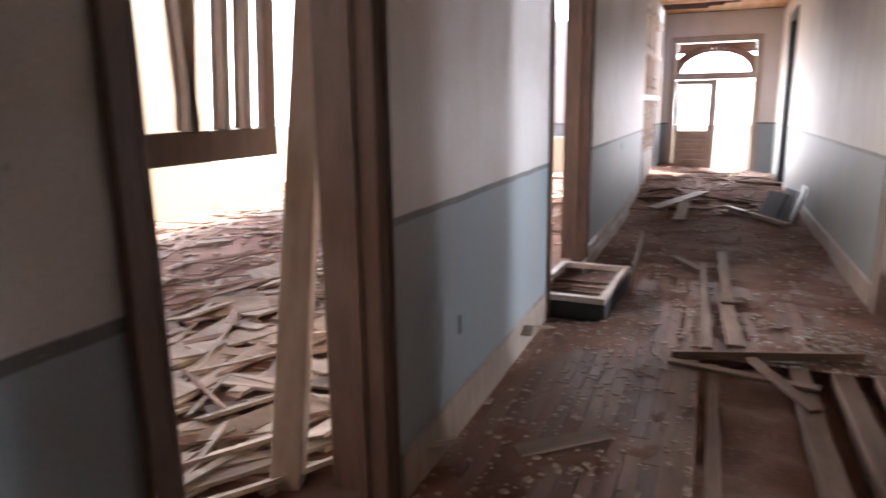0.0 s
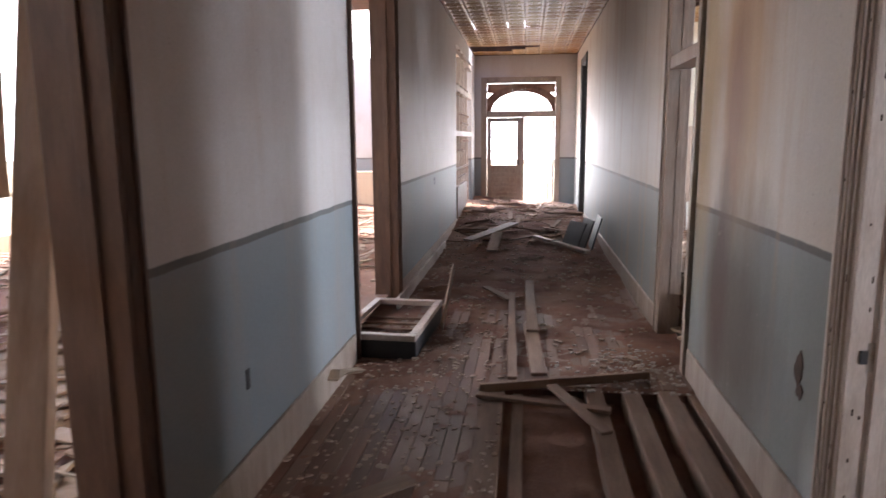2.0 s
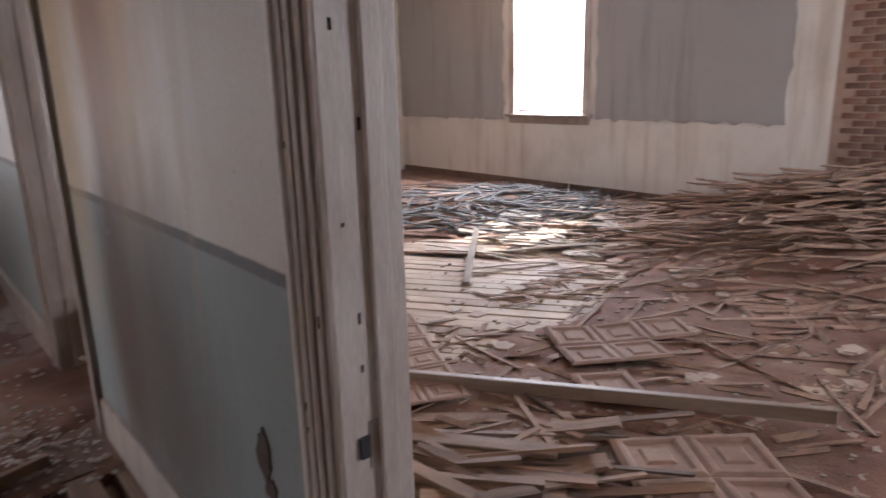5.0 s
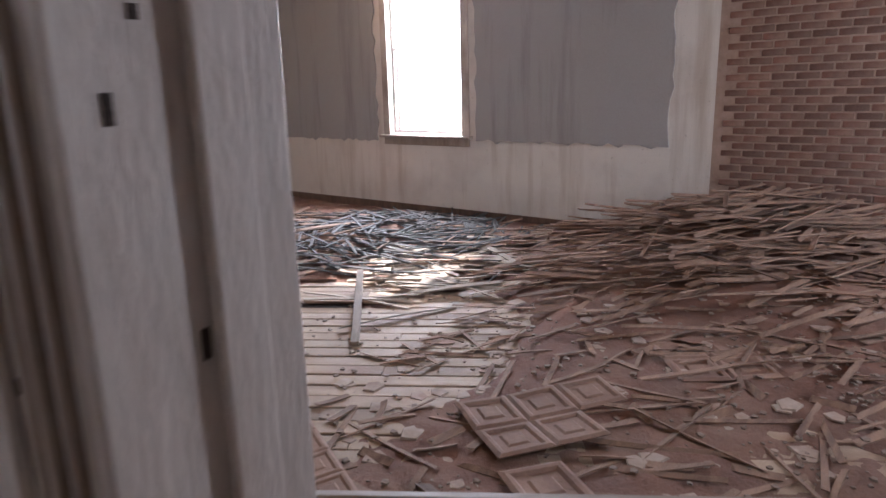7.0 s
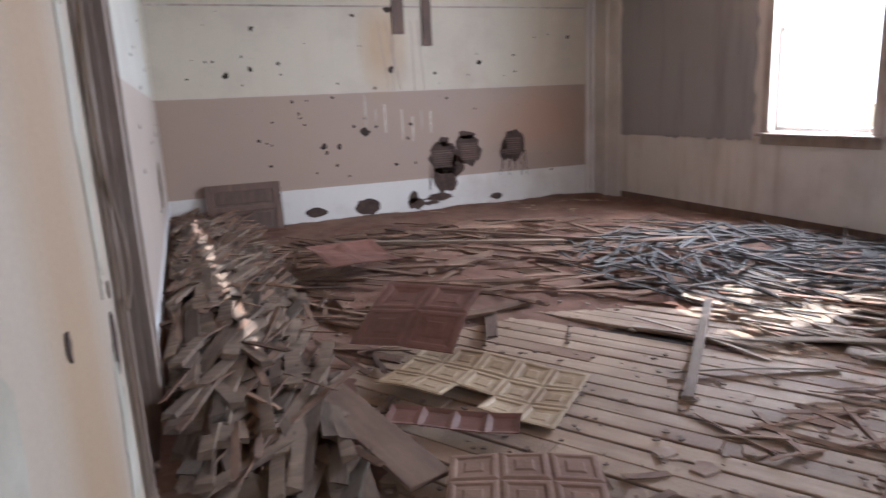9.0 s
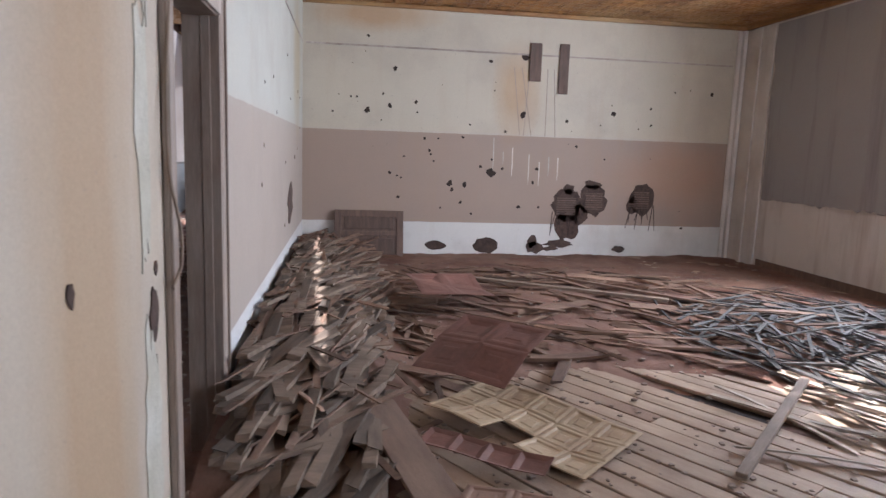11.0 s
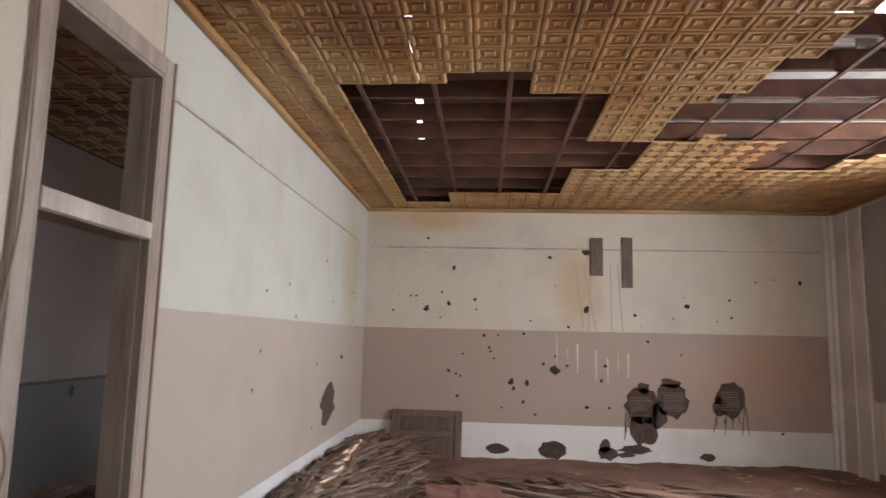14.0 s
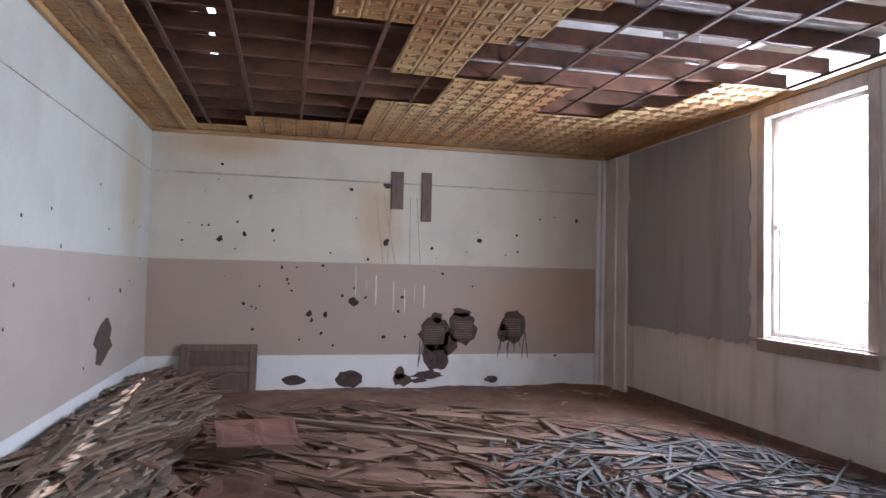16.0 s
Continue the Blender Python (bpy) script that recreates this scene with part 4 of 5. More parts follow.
def metal_box():
    f = tagged(new("metal_panel_stack"), "black metal panels leaning by the corridor wall", "metal panel")
    for k in range(3):
        p = block("panel", [(-0.01, 0, 0, 0.012, 0.5, 0.5 - 0.05 * k)], M_BLACK, 0.004, parent=f)
        p.matrix_basis = pose(-0.1 * k, 0.07 * k, 0, 0, 16 + 3 * k, 12 * k)
    f.matrix_basis = pose(0.92, 8.6, HZ + 0.08)


metal_box()

# jamb post leaning inside the first west doorway
post = beam("jamb_post", (-1.79, 0.70, 0.02), (-1.735, 1.22, 3.15), 0.13, 0.1, M_CASING, "loose door jamb leaning inside the doorway", roll=25)
block("stop_moulding", [(-0.02, -0.075, 0, 0.03, -0.05, 3.1)], M_PALE, 0.003, parent=post)
block("strike_plate", [(0.064, -0.03, 0.74, 0.068, 0.02, 0.9)], M_STEEL, 0.001, parent=post)


def hanging_sash():
    """The old partition window that hangs from a beam in the roofless room."""
    f = tagged(new("hanging_window_frame"), "dark window frame with bare uprights hanging from a beam", "window frame")
    x = -2.05
    block("bottom_rail", [(x - 0.03, -0.35, 1.42, x + 0.03, 1.12, 1.54)], M_BROWN, 0.006, parent=f)
    o = block("stile", [(-0.03, -0.04, 0, 0.03, 0.04, 1.95)], M_BROWN, 0.006, parent=f)
    o.matrix_basis = pose(x, 1.08, 1.53, -4)
    block("stile", [(x - 0.03, -0.35, 1.54, x + 0.03, -0.27, 3.5)], M_BROWN, 0.006, parent=f)
    for y, lean in ((0.62, -2.5), (0.60, 6.0), (0.80, 5.0), (0.935, 5.0)):
        o = block("upright", [(-0.03, -0.022, 0, 0.02, 0.022, 1.9), (-0.045, -0.03, 0, -0.03, 0.005, 1.9)], M_CASING, 0.003, parent=f)
        o.matrix_basis = pose(x, y, 1.54, -lean)
    block("beam", [(x - 0.06, YS, 3.45, x + 0.06, 6.0, 3.62)], M_BROWN, 0.01, parent=f)


hanging_sash()


def ruin_window():
    f = tagged(new("window_2"), "bright multi-pane window in the roofless room", "window", kind="structure")
    for z in (1.0, 1.55, 2.05, 2.5, 3.0, 3.36):
        block("glazing_bar", [(-7.75, 4.2, z, -7.7, 5.5, z + 0.05)], M_PALE, 0.004, parent=f)
    block("frame", [(-7.78, 4.2, 1.0, -7.66, 4.28, 3.4), (-7.78, 5.42, 1.0, -7.66, 5.5, 3.4), (-7.75, 4.83, 1.0, -7.7, 4.87, 3.4)], M_PALE, 0.004, parent=f)


ruin_window()


# splintered opening at the corridor's end
def broken_studs():
    f = tagged(new("broken_partition"), "splintered studs and lath of a stripped partition", "partition")
    rnd = random.Random(5)
    for k in range(6):
        y = 11.4 + 0.62 * k
        o = block("stud", [(-0.05, -0.025, 0, 0.05, 0.025, 3.4)], M_CASING, 0.004, parent=f)
        o.matrix_basis = pose(XL - 0.1, y, 0, rnd.uniform(-2, 2), rnd.uniform(-1, 1), 0)
    for k in range(16):
        z = 0.5 + 0.18 * k
        if k % 3 == 1:
            continue
        a, b = sorted((11.3 + rnd.uniform(0, 1.5), 14.5 - rnd.uniform(0, 1.8)))
        block("lath", [(XL - 0.045, a, z, XL - 0.03, b, z + 0.045)], M_LATH, 0.002, parent=f)
    for z in (1.7, 2.55, 3.2):
        block("rail", [(XL - 0.1, 11.2, z, XL + 0.0, 14.6, z + 0.1)], M_PALE, 0.005, parent=f)
    block("rubble_board", [(XL - 0.05, 11.2, 0.05, XL + 0.02, 13.2, 0.75)], M_BROWN, 0.01, parent=f)


broken_studs()

for y, z in ((1.67, 0.505), (8.2, 1.05)):
    o = block("outlet_plate", [(XL, y - 0.02, z - 0.05, XL + 0.006, y + 0.02, z + 0.05)], M_BLACK, 0.002, label="dark outlet plate on the grey wall", category="outlet")


# ---- classroom: wall damage and fittings ----
def on_north(name, rings, material, thick, x, z, parent=None):
    ob = new(name, poly_mesh(name, rings, material, thick))
    ob.matrix_basis = pose(x, YN - 0.001, z)
    return ob


north = bpy.data.objects["wall_north"]
west = bpy.data.objects["wall_room_west"]
near_wall = bpy.data.objects["wall_room_west_near"]
hall_e = bpy.data.objects["wall_corridor_east"]
# Flat raised shapes; the shade inside each dent is put into the colour.
DENT = [poly_mesh("dent", [ragged(0.03, 0.026, 9, 0.35, k)], M_HOLE, 0.004) for k in range(5)]
rnd = random.Random(12)
cream_dents = [(1.7, 2.1, 0.7), (1.96, 2.32, 0.7), (2.05, 2.32, 0.7), (2.2, 2.13, 2.0), (2.43, 2.38, 0.8), (2.53, 2.21, 1.4), (2.41, 2.0, 0.6), (2.92, 2.28, 1.1), (2.94, 2.13, 0.7), (3.74, 1.98, 0.7), (4.55, 2.16, 2.0), (4.29, 1.9, 1.0),
               (2.2, 3.19, 0.9), (2.6, 2.75, 1.5), (4.02, 2.92, 1.2), (4.55, 3.0, 2.2), (5.25, 2.09, 1.2), (6.0, 2.23, 1.6), (6.6, 2.33, 0.9), (6.62, 2.08, 0.8), (6.98, 2.6, 0.6), (7.23, 2.64, 0.5), (7.6, 2.6, 1.2), (5.96, 2.36, 0.5), (5.8, 2.05, 0.5), (6.42, 2.02, 0.5), (4.1, 2.5, 0.5)]
pink_dents = [(3.06, 1.75, 0.9), (3.27, 1.76, 0.7), (3.64, 1.79, 0.9), (3.14, 1.58, 0.9), (3.16, 1.52, 0.8), (3.21, 1.42, 0.7), (2.76, 1.48, 0.7), (2.55, 1.23, 1.1), (2.66, 1.19, 0.7), (2.72, 1.16, 0.7), (2.68, 0.87, 1.0), (3.46, 1.09, 2.1), (3.5, 1.0, 1.2), (3.69, 1.08, 1.6),
              (3.93, 1.36, 1.1), (4.09, 1.28, 2.9), (4.1, 1.47, 0.8), (4.27, 1.34, 0.9), (3.64, 0.81, 1.0), (3.33, 0.72, 0.7), (3.81, 0.64, 0.8), (4.82, 1.35, 1.3), (4.76, 1.14, 1.0), (4.55, 0.76, 1.2), (4.87, 0.76, 0.9), (5.43, 1.71, 0.9), (5.9, 1.53, 0.7), (7.27, 0.47, 0.9)]
for _ in range(16):
    pink_dents.append((rnd.uniform(1.6, 7.8), rnd.uniform(0.6, 3.0), rnd.uniform(0.2, 0.4)))
for k, (x, z, s) in enumerate(cream_dents + pink_dents):
    ob = new("dent", DENT[k % 5])
    ob.parent = north
    ob.matrix_basis = pose(x, YN - 0.001, z, 0, rnd.uniform(0, 360), 0) @ Matrix.Diagonal((s * 0.8, 1, s * 0.8, 1))


def lath_patch(x, z, rings, seed, drips=6, slats=True):
    """Plaster broken away down to the laths, with roots of torn fibre hanging out."""
    f = tagged(new("broken_plaster_patch"), "plaster broken away to dark laths on the pink wall", "wall damage", "holes in the end wall")
    f.matrix_basis = pose(x, YN - 0.001, z)
    o = new("hole", poly_mesh("hole", rings, M_BROKEN, 0.004))
    o.parent = f
    r = random.Random(seed)
    if slats:
        for ring in rings[:2]:
            xs, zs = [p[0] for p in ring], [p[1] for p in ring]
            z0 = min(zs) + 0.12
            while z0 < max(zs) - 0.14:
                c = (min(xs) + max(xs)) / 2
                half = (max(xs) - min(xs)) * 0.3
                block("lath", [(c - half, -0.010, z0, c + half, -0.005, z0 + 0.018)], M_BROWN, parent=f)
                z0 += 0.035
    for _ in range(drips):
        a = r.uniform(-1, 1)
        ring = rings[0]
        wx = max(p[0] for p in ring)
        l, b = r.uniform(0.15, 0.42), r.uniform(-0.05, 0.12) * (1 if a > 0 else -1)
        x0 = a * wx
        o = new("fibre", poly_mesh("fibre", [[(x0, -0.1), (x0 + 0.012, -0.1), (x0 + b + 0.008, -0.1 - l), (x0 + b, -0.1 - l)]], M_HOLE, 0.006))
        o.parent = f


def moved(ring, dx, dz):
    return [(x + dx, z + dz) for x, z in ring]


lath_patch(5.33, 0.80, [moved(ragged(0.24, 0.27, 22, 0.12, 1), 0.0, 0.0), moved(ragged(0.22, 0.25, 20, 0.14, 2), 0.42, 0.09), moved(ragged(0.2, 0.26, 16, 0.2, 3), 0.02, -0.3), moved(ragged(0.13, 0.16, 12, 0.3, 12), 0.22, -0.14), moved(ragged(0.25, 0.06, 14, 0.4, 4), -0.1, -0.6), moved(ragged(0.1, 0.08, 10, 0.3, 14), 0.02, 0.25), moved(ragged(0.13, 0.07, 10, 0.3, 15), 0.4, 0.33)], 1, 12)
lath_patch(6.56, 0.93, [ragged(0.2, 0.25, 20, 0.14, 5), moved(ragged(0.1, 0.14, 12, 0.2, 16), -0.14, -0.1)], 2, 9)
lath_patch(3.27, 0.14, [ragged(0.16, 0.07, 14, 0.2, 6)], 3, 0, False)
lath_patch(4.06, 0.15, [ragged(0.2, 0.13, 16, 0.15, 7)], 4, 0, False)
lath_patch(4.84, 0.13, [moved(ragged(0.17, 0.09, 14, 0.25, 8), 0, 0), moved(ragged(0.08, 0.1, 10, 0.3, 18), -0.03, 0.1), moved(ragged(0.14, 0.04, 10, 0.4, 19), 0.24, -0.02)], 5, 0, False)
lath_patch(6.23, 0.12, [ragged(0.11, 0.055, 12, 0.2, 9)], 6, 0, False)


def wall_hole(parent, x, y, z, ry, rz, seed, side):
    o = new("hole", poly_mesh("hole", [ragged(ry, rz, 14, 0.32, seed)], M_BROKEN, 0.004))
    o.parent = parent
    o.matrix_basis = pose(x, y, z, 0, 0, 90 * side)


wall_hole(west, XI + 0.001, 8.92, 0.93, 0.32, 0.24, 21, 1)
wall_hole(west, XI + 0.001, 9.55, 1.44, 0.04, 0.03, 22, 1)
wall_hole(near_wall, XI + 0.001, 3.42, 0.99, 0.045, 0.1, 23, 1)
wall_hole(near_wall, XI + 0.001, 3.46, 1.14, 0.018, 0.022, 24, 1)
wall_hole(near_wall, XI + 0.001, 2.75, 1.2, 0.02, 0.03, 26, 1)
wall_hole(hall_e, XR - 0.001, 1.69, 0.64, 0.038, 0.07, 25, -1)
wall_hole(hall_e, XR - 0.001, 1.665, 0.55, 0.03, 0.035, 27, -1)
for k in range(14):
    wall_hole(west, XI + 0.001, 5.2 + 5.4 * rnd.random(), 0.7 + 2.0 * rnd.random(), 0.012, 0.014, 40 + k, 1)

# run-down stains under the battens
M_DRIP = mat("white_paint_runs", (0.62, 0.57, 0.47), (0.5, 0.42, 0.33), 5, 0.7, 0.2, 40)
for k in range(16):
    x0 = 4.1 + 0.075 * k + rnd.uniform(-0.03, 0.03)
    z0, l = rnd.uniform(1.45, 1.84), rnd.uniform(0.15, 0.6)
    if k % 2 or k == 6:
        continue
    o = new("drip_stain", poly_mesh("drip_stain", [[(0, 0), (0.016, 0), (0.02, -l * 0.6), (0.01, -l), (0.004, -l)]], M_DRIP, 0.003))
    o.parent = north
    o.matrix_basis = pose(x0, YN - 0.001, z0)
for k in range(0, 9, 2):
    x0 = 4.62 - 0.06 * k if k < 6 else 5.0 - 0.05 * (k - 6)
    o = new("rust_stain", poly_mesh("rust_stain", [[(0, 0), (0.01, 0), (-0.03 * k % 0.3 - 0.04, -1.0), (-0.03 * k % 0.3 - 0.05, -1.0)]], M_CASING, 0.003))
    o.parent = north
    o.matrix_basis = pose(x0, YN - 0.001, 2.85)

M_PEEL = mat("pale_peeled_plaster", (0.55, 0.53, 0.46), (0.42, 0.40, 0.33), 5, 0.85, 0.5, 40, vary=0.1, dirt=(0.36, 0.33, 0.24))
for k, (y, z, ry, rz) in enumerate(((2.15, 1.0, 0.2, 0.35), (2.3, 0.6, 0.16, 0.3), (2.45, 0.25, 0.12, 0.3), (2.0, 1.7, 0.22, 0.4), (2.25, 2.3, 0.12, 0.3), (3.38, 0.55, 0.09, 0.4), (3.36, 1.6, 0.07, 0.45), (3.42, 2.3, 0.06, 0.3))):
    o = new("peeled_patch", poly_mesh("peeled_patch", [ragged(ry, rz, 26, 0.3, 60 + k)], M_PEEL, 0.002 + 0.0004 * k))
    o.parent = near_wall
    o.matrix_basis = pose(XI + 0.0005, y, z, 0, 0, 90)

for x, z0, z1, w in ((4.705, 2.66, 3.22, 0.09), (5.15, 2.49, 3.23, 0.075)):
    tagged(block("wall_batten", [(x - w, YN - 0.03, z0, x + w, YN - 0.001, z1)], M_BROWN, 0.005), "short grey-brown batten nailed upright on the wall", "batten", "wall battens")

# boards boxing the corner, and pipes
block("trim_corner", [(XE - 0.16, YN - 0.03, 0, XE - 0.002, YN - 0.002, ZC - 0.08), (XE - 0.03, YN - 0.75, 0, XE - 0.002, YN - 0.03, ZC - 0.08), (XE - 0.1, YN - 0.1, 0, XE - 0.04, YN - 0.035, ZC - 0.08),
                      (XE - 0.055, YN - 0.45, 0, XE - 0.03, YN - 0.37, ZC - 0.08)], M_ROOM_E, 0.006, kind="structure")


def scratch_coat(name, y0, y1, z0, z1, seed):
    """A raised grey coat of plaster with a ragged lower edge."""
    r = random.Random(seed)
    n = 40
    low = [(y0 + (y1 - y0) * i / n, z0 + 0.05 * noise.noise((i * 0.5, seed, 0)) + r.uniform(-0.012, 0.012)) for i in range(n + 1)]
    hi = [(y1 + r.uniform(-0.03, 0.03), z0 + (z1 - z0) * i / 20) for i in range(1, 20)]
    lo = [(y0 + r.uniform(-0.03, 0.03), z1 - (z1 - z0) * i / 20) for i in range(1, 20)]
    ob = new(name, poly_mesh(name, [low + hi + [(y1, z1), (y0, z1)] + lo], M_SLAB, 0.018))
    ob.matrix_basis = pose(XE - 0.001, 0, 0, 0, 0, 90) @ Matrix.Diagonal((1, -1, 1, 1))
    return tagged(ob, kind="structure", label="rough grey plaster coat with a ragged lower edge")


scratch_coat("trim_scratch_coat", 7.6, 10.22, 1.02, ZC - 0.1, 3)
scratch_coat("trim_scratch_coat", 3.3, 5.84, 1.05, ZC - 0.1, 4)

# conduit wire hanging beside the second doorway
cu = bpy.data.curves.new("wire", "CURVE")
cu.dimensions, cu.bevel_depth = "3D", 0.006
sp = cu.splines.new("BEZIER")
pts = ((XI + 0.03, 3.57, 3.3), (XI + 0.035, 3.60, 2.2), (XI + 0.03, 3.55, 1.5), (XI + 0.05, 3.63, 1.15), (XI + 0.04, 3.53, 1.05))
sp.bezier_points.add(len(pts) - 1)
for bp_, p in zip(sp.bezier_points, pts):
    bp_.co, bp_.handle_left_type, bp_.handle_right_type = p, "AUTO", "AUTO"
cu.materials.append(M_WOOD)
tagged(new("hanging_wire", cu), "old cable hanging loose beside the door frame", "cable")


# ---- classroom: fallen panels ----
def tin_sheet(name, nx, ny, size, material, label, seed, m, curl=0.05, emboss=1.0):
    """A fallen sheet of pressed tin: squares with raised borders, dented and curled."""
    bm = bmesh.new()
    r = random.Random(seed)
    prof = ((0.0, 0.0), (0.07, 0.012), (0.13, 0.012), (0.18, 0.0), (0.3, 0.0), (0.34, 0.009))
    W, H = nx * size, ny * size

    def warp(x, y):
        return curl * noise.noise((x * 1.6 + seed, y * 1.6, 0)) + curl * 1.2 * max(0, abs(y - H / 2) / H - 0.3)
    for i in range(nx):
        for j in range(ny):
            if r.random() < 0.03 and (i in (0, nx - 1) or j in (0, ny - 1)):
                continue
            last = None
            for inset, h in prof:
                ring = []
                for a, c in ((-1, -1), (1, -1), (1, 1), (-1, 1)):
                    x, y = (i + 0.5 + a * (0.5 - inset)) * size, (j + 0.5 + c * (0.5 - inset)) * size
                    ring.append(bm.verts.new((x, y, h * emboss + warp(x, y))))
                if last:
                    for k in range(4):
                        bm.faces.new((last[k], last[(k + 1) % 4], ring[(k + 1) % 4], ring[k]))
                last = ring
            bm.faces.new(last)
    bmesh.ops.remove_doubles(bm, verts=bm.verts[:], dist=0.0005)
    me = bpy.data.meshes.new(name)
    bm.to_mesh(me)
    bm.free()
    me.materials.append(material)
    ob = tagged(new(name, me), label, "tin panel", "fallen tin panels")
    md = ob.modifiers.new("thick", "SOLIDIFY")
    md.thickness = 0.004
    ob.matrix_basis = m
    return ob


tin_sheet("tin_panel", 5, 3, 0.215, M_TINTAN, "tan pressed tin ceiling panel lying on the boards", 3, pose(2.38, 4.76, 0.09, 2, 3, -50), 0.06, 0.4)
tin_sheet("tin_panel", 4, 1, 0.17, M_TINRED, "torn red-brown strip of tin on the boards", 19, pose(2.3, 4.3, 0.07, 4, 2, -33), 0.06, 0.05)
tin_sheet("tin_panel", 2, 2, 0.34, M_TINRED, "red-rusted tin panel lying on the debris", 5, pose(2.36, 5.2, 0.17, 20, 0, -42), 0.1, 0.3)
tin_sheet("tin_panel", 2, 2, 0.36, M_TINRED, "red-rusted tin panel leaning in the debris", 7, pose(2.62, 7.0, 0.24, 6, 3, 8), 0.1, 0.3)
tin_sheet("tin_panel", 3, 2, 0.3, M_TINDUST, "dusty pressed tin panel on the dirt", 9, pose(3.2, 2.3, 0.05, 0, 0, -33), 0.03, 1.0)
tin_sheet("tin_panel", 2, 2, 0.32, M_TINDUST, "dusty pressed tin panel on the dirt", 11, pose(2.28, 1.2, 0.06, 0, 0, -39), 0.03)
tin_sheet("tin_panel", 2, 1, 0.32, M_TINDUST, "small dusty pressed tin panel on the dirt", 15, pose(2.93, 1.98, 0.05, 0, 0, -33), 0.02)
tin_sheet("tin_panel", 3, 6, 0.22, M_TINDUST, "red-brown dusty tin panel lying at the foot of the heap", 17, pose(1.93, 2.68, 0.06, 0, 0, -25), 0.04, 0.5)
tin_sheet("tin_panel", 3, 2, 0.3, M_TINDUST, "dusty pressed tin panel on the dirt", 13, pose(4.5, 1.9, 0.04, 0, 0, -50), 0.03)
beam("plank", (2.3, 3.0, 0.07), (3.57, 1.1, 0.08), 0.04, 0.07, M_CASING, "long dusty plank lying inside the doorway")
beam("plank", (1.75, 2.6, 0.12), (2.35, 1.7, 0.14), 0.09, 0.025, M_PLANK, "broken plank lying inside the doorway")
beam("plank", (3.88, 3.92, 0.03), (4.98, 4.95, 0.14), 0.06, 0.03, M_WOOD, "grey stick resting on the pile of laths")
beam("plank", (2.1, 4.75, 0.12), (2.35, 3.75, 0.05), 0.22, 0.025, M_PLANK, "broad board lying at the foot of the heap")
beam("plank", (4.2, 8.9, 0.12), (6.3, 6.3, 0.14), 0.05, 0.025, M_PLANK, "long lath lying across the debris")
beam("plank", (3.0, 8.6, 0.15), (5.2, 7.3, 0.14), 0.07, 0.03, M_WOOD, "long pale board across the debris")

lean = panel_leaf("leaning_panel_door", 1.02, 1.15, 0.045, 3, M_BROWN, "brown panelled door leaning on the end wall behind the heap", handle=False)
lean.matrix_basis = pose(1.74, 10.68, -0.45, -14, 0, -1)


# ---- pieces of floors and walls ----
def diagonal_boards():
    ang = radians(-57)
    ux, uy = math.cos(ang), math.sin(ang)
    nx, ny = -uy, ux
    rnd = random.Random(31)
    meshes = {}
    x0, x1, y0, y1 = XI, XE, YS, YN
    cs = [x * nx + y * ny for x in (x0, x1) for y in (y0, y1)]
    pitch = 0.145
    k = min(cs) + 0.1
    while k < max(cs):
        lo, hi = -1e9, 1e9
        for o, d, a, b in ((k * nx, ux, x0, x1), (k * ny, uy, y0, y1)):
            p, q = sorted(((a - o) / d, (b - o) / d))
            lo, hi = max(lo, p), min(hi, q)
        s = lo - rnd.uniform(0, 1.0)
        while s < hi:
            l = rnd.choice((2.4, 3.6, 4.8))
            a, b = max(s, lo), min(s + l, hi)
            s += l
            if b - a < 0.1:
                continue
            key = round(b - a, 2)
            if key not in meshes:
                meshes[key] = mesh_of("floor_board", [(-key / 2, -0.0655, -0.025, key / 2, 0.0655, 0)], M_BOARD, 0.004)
            m = (a + b) / 2
            px, py = k * nx + m * ux, k * ny + m * uy
            if 3.0 < px < 6.5 and 5.2 < py < 7.4 and rnd.random() < 0.3:
                continue
            ob = new("floor_board", meshes[key])
            ob.parent = room_floor
            ob.matrix_basis = pose(px, py, rnd.uniform(-0.004, 0.004), rnd.uniform(-1, 1), 0, math.degrees(ang))
        k += pitch


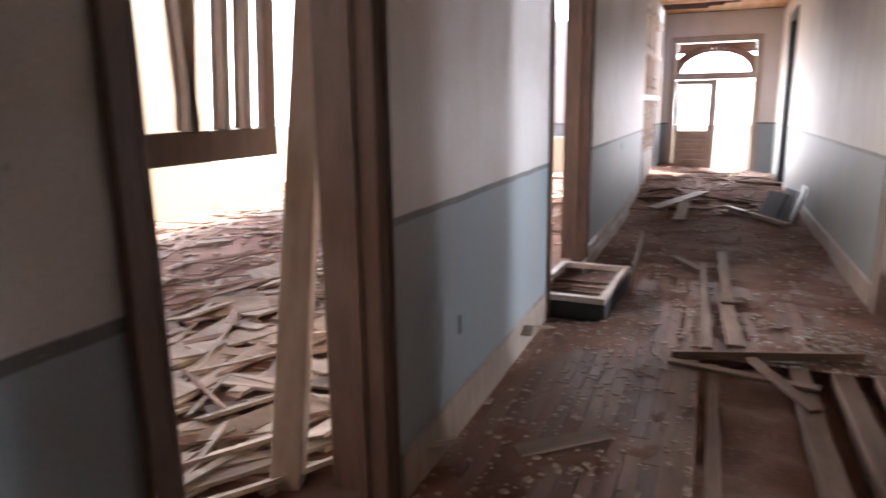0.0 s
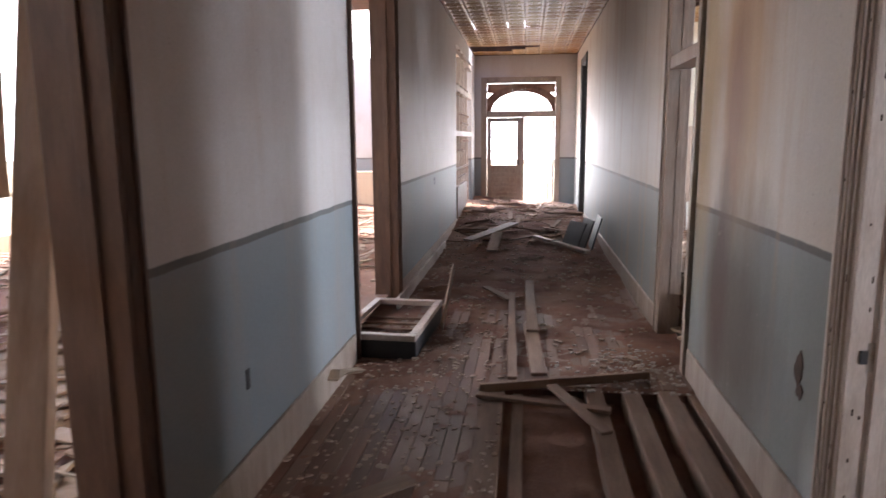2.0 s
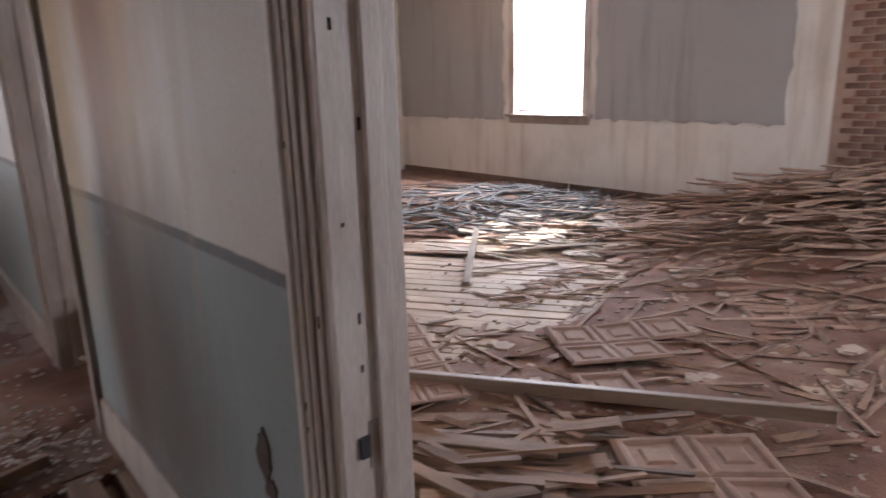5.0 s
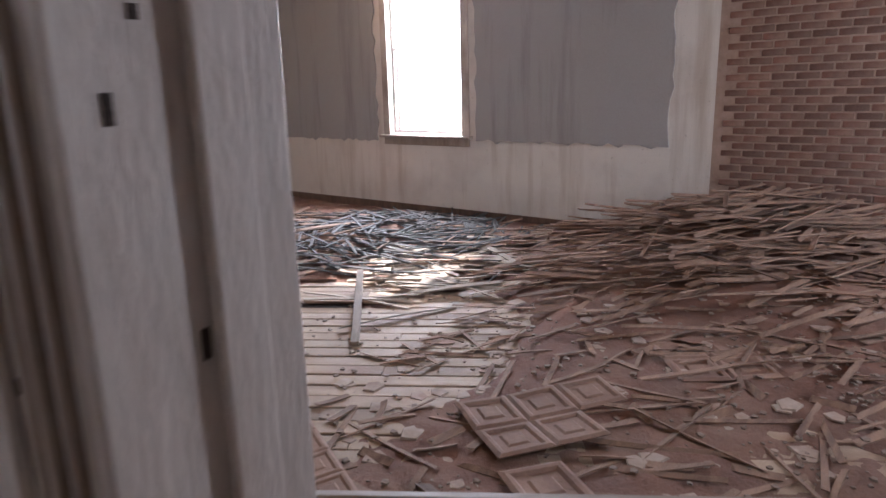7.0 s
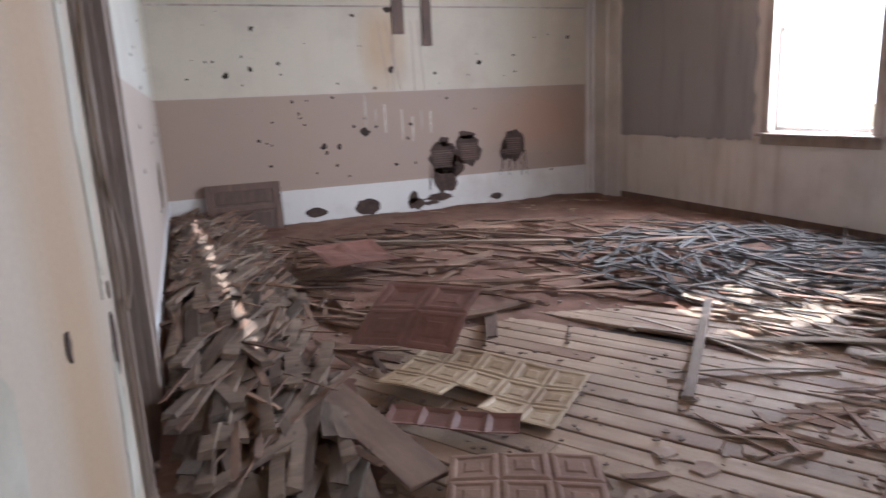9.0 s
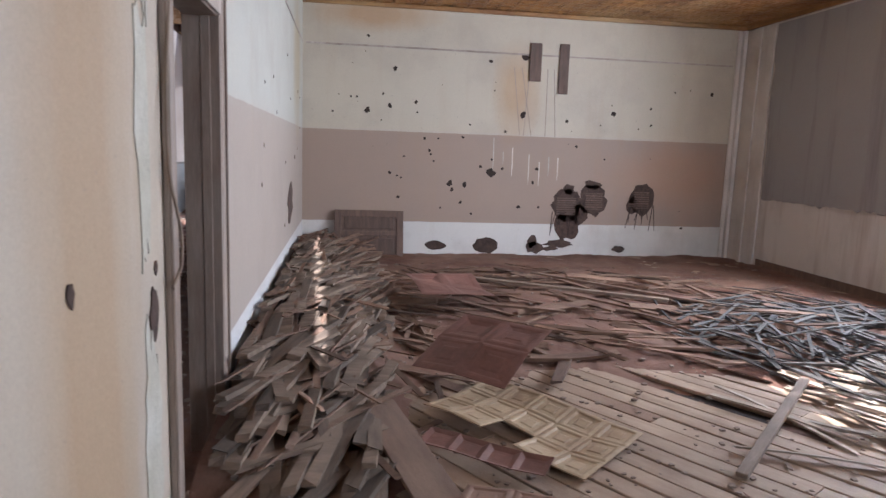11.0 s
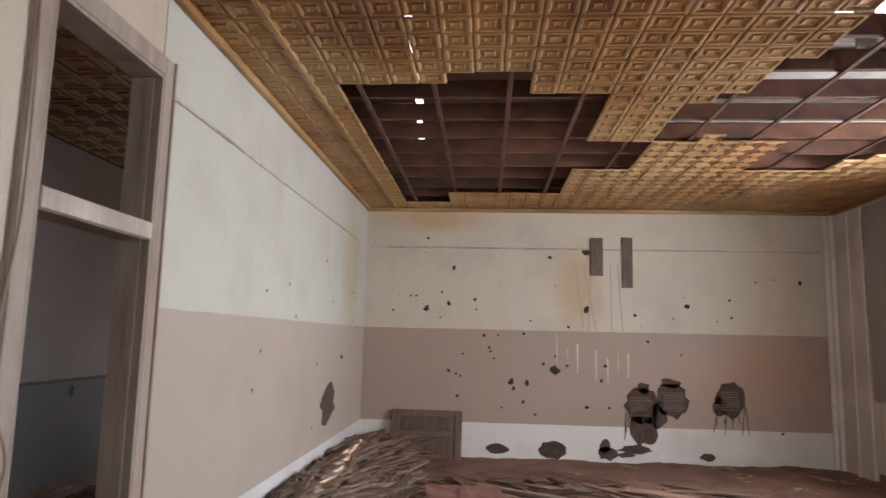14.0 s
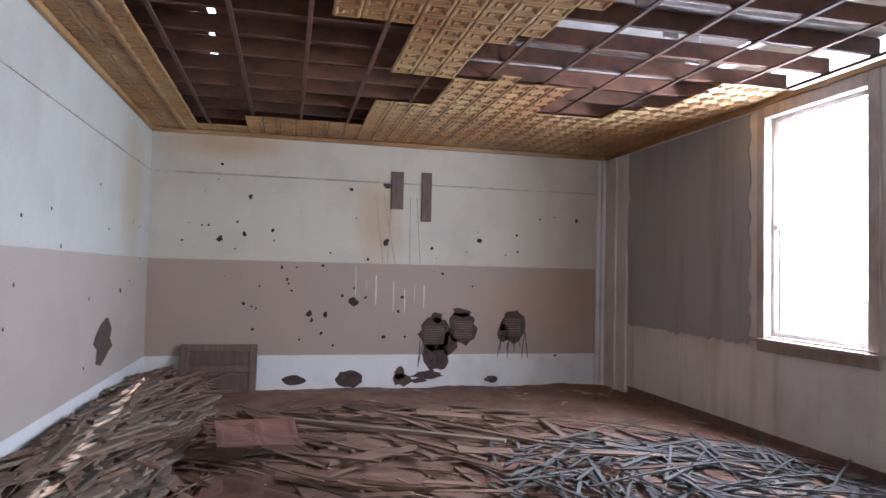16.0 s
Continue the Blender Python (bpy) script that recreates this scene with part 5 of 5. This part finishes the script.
def hall_boards():
    rnd = random.Random(32)
    me = [mesh_of("floor_board", [(-0.041, -l / 2, -0.03, 0.041, l / 2, 0)], M_HALLBOARD, 0.003) for l in (1.8, 2.6)]
    x = XL + 0.045
    while x < -0.34:
        y = YS + rnd.uniform(-0.5, 0)
        while y < 4.4:
            k = rnd.randrange(2)
            l = (1.8, 2.6)[k]
            ob = new("floor_board", me[k])
            ob.parent = hall_floor
            ob.matrix_basis = pose(x, y + l / 2, HZ + rnd.uniform(-0.004, 0.003))
            y += l + 0.003
        x += 0.086
    x = -0.255
    while x < XR:
        for y0, k in ((3.27, 0), (5.08, 1), (7.69, 0)) if rnd.random() < 0.5 else ((3.27, 1), (5.88, 0), (7.69, 0)):
            ob = new("floor_board", me[k])
            ob.parent = hall_floor
            ob.matrix_basis = pose(x, y0 + (0.9, 1.3)[k], HZ + rnd.uniform(-0.004, 0.003))
        x += 0.086


def brick_wall():
    rnd = random.Random(33)
    me = [mesh_of("brick", [(-0.05, -0.1, -0.03, 0.05, 0.1, 0.03)], M_BRICK, 0.006) for _ in range(2)]
    east = bpy.data.objects["wall_east_brick"]
    vs, fs, n = [], [], 0
    for r in range(49):
        for c in range(-11, 14):
            y, z = c * 0.213 + (0.106 if r % 2 else 0), 0.03 + r * 0.075
            if y > 2.74 or z > ZC - 0.03:
                continue
            m = pose(XE + 0.042 + rnd.uniform(-0.006, 0.004), y, z, rnd.uniform(-1, 1))
            if y > 1.3 and n < 300:
                n += 1
                ob = new("brick", me[0])
                ob.parent = east
                ob.matrix_basis = m
            else:
                o = len(vs)
                vs += [m @ v.co for v in me[1].vertices]
                fs += [[o + i for i in p.vertices] for p in me[1].polygons]
    mm = bpy.data.meshes.new("bricks")
    mm.from_pydata(vs, [], fs)
    mm.materials.append(M_BRICK)
    ob = tagged(new("bricks", mm), kind="stuff")
    ob.parent = east


diagonal_boards()
hall_boards()
brick_wall()


def strewn_small(rnd):
    x, y = rnd.uniform(2.2, 6.8), rnd.uniform(0.6, 3.6)
    return x, y, room_height(x, y) * 0.72 + max(0.0, room_dirt(x, y)) + 0.012, rnd.gauss(-40, 40), rnd.uniform(-3, 3)


strew("splinter", [stick_mesh("splinter", l, w, 0.007, M_LATH, 70 + i) for i, (l, w) in enumerate(((0.3, 0.03), (0.45, 0.035), (0.2, 0.05), (0.7, 0.035)))], 260, strewn_small, "short splinter of wood on the dirt", "splinters", 14, 0)
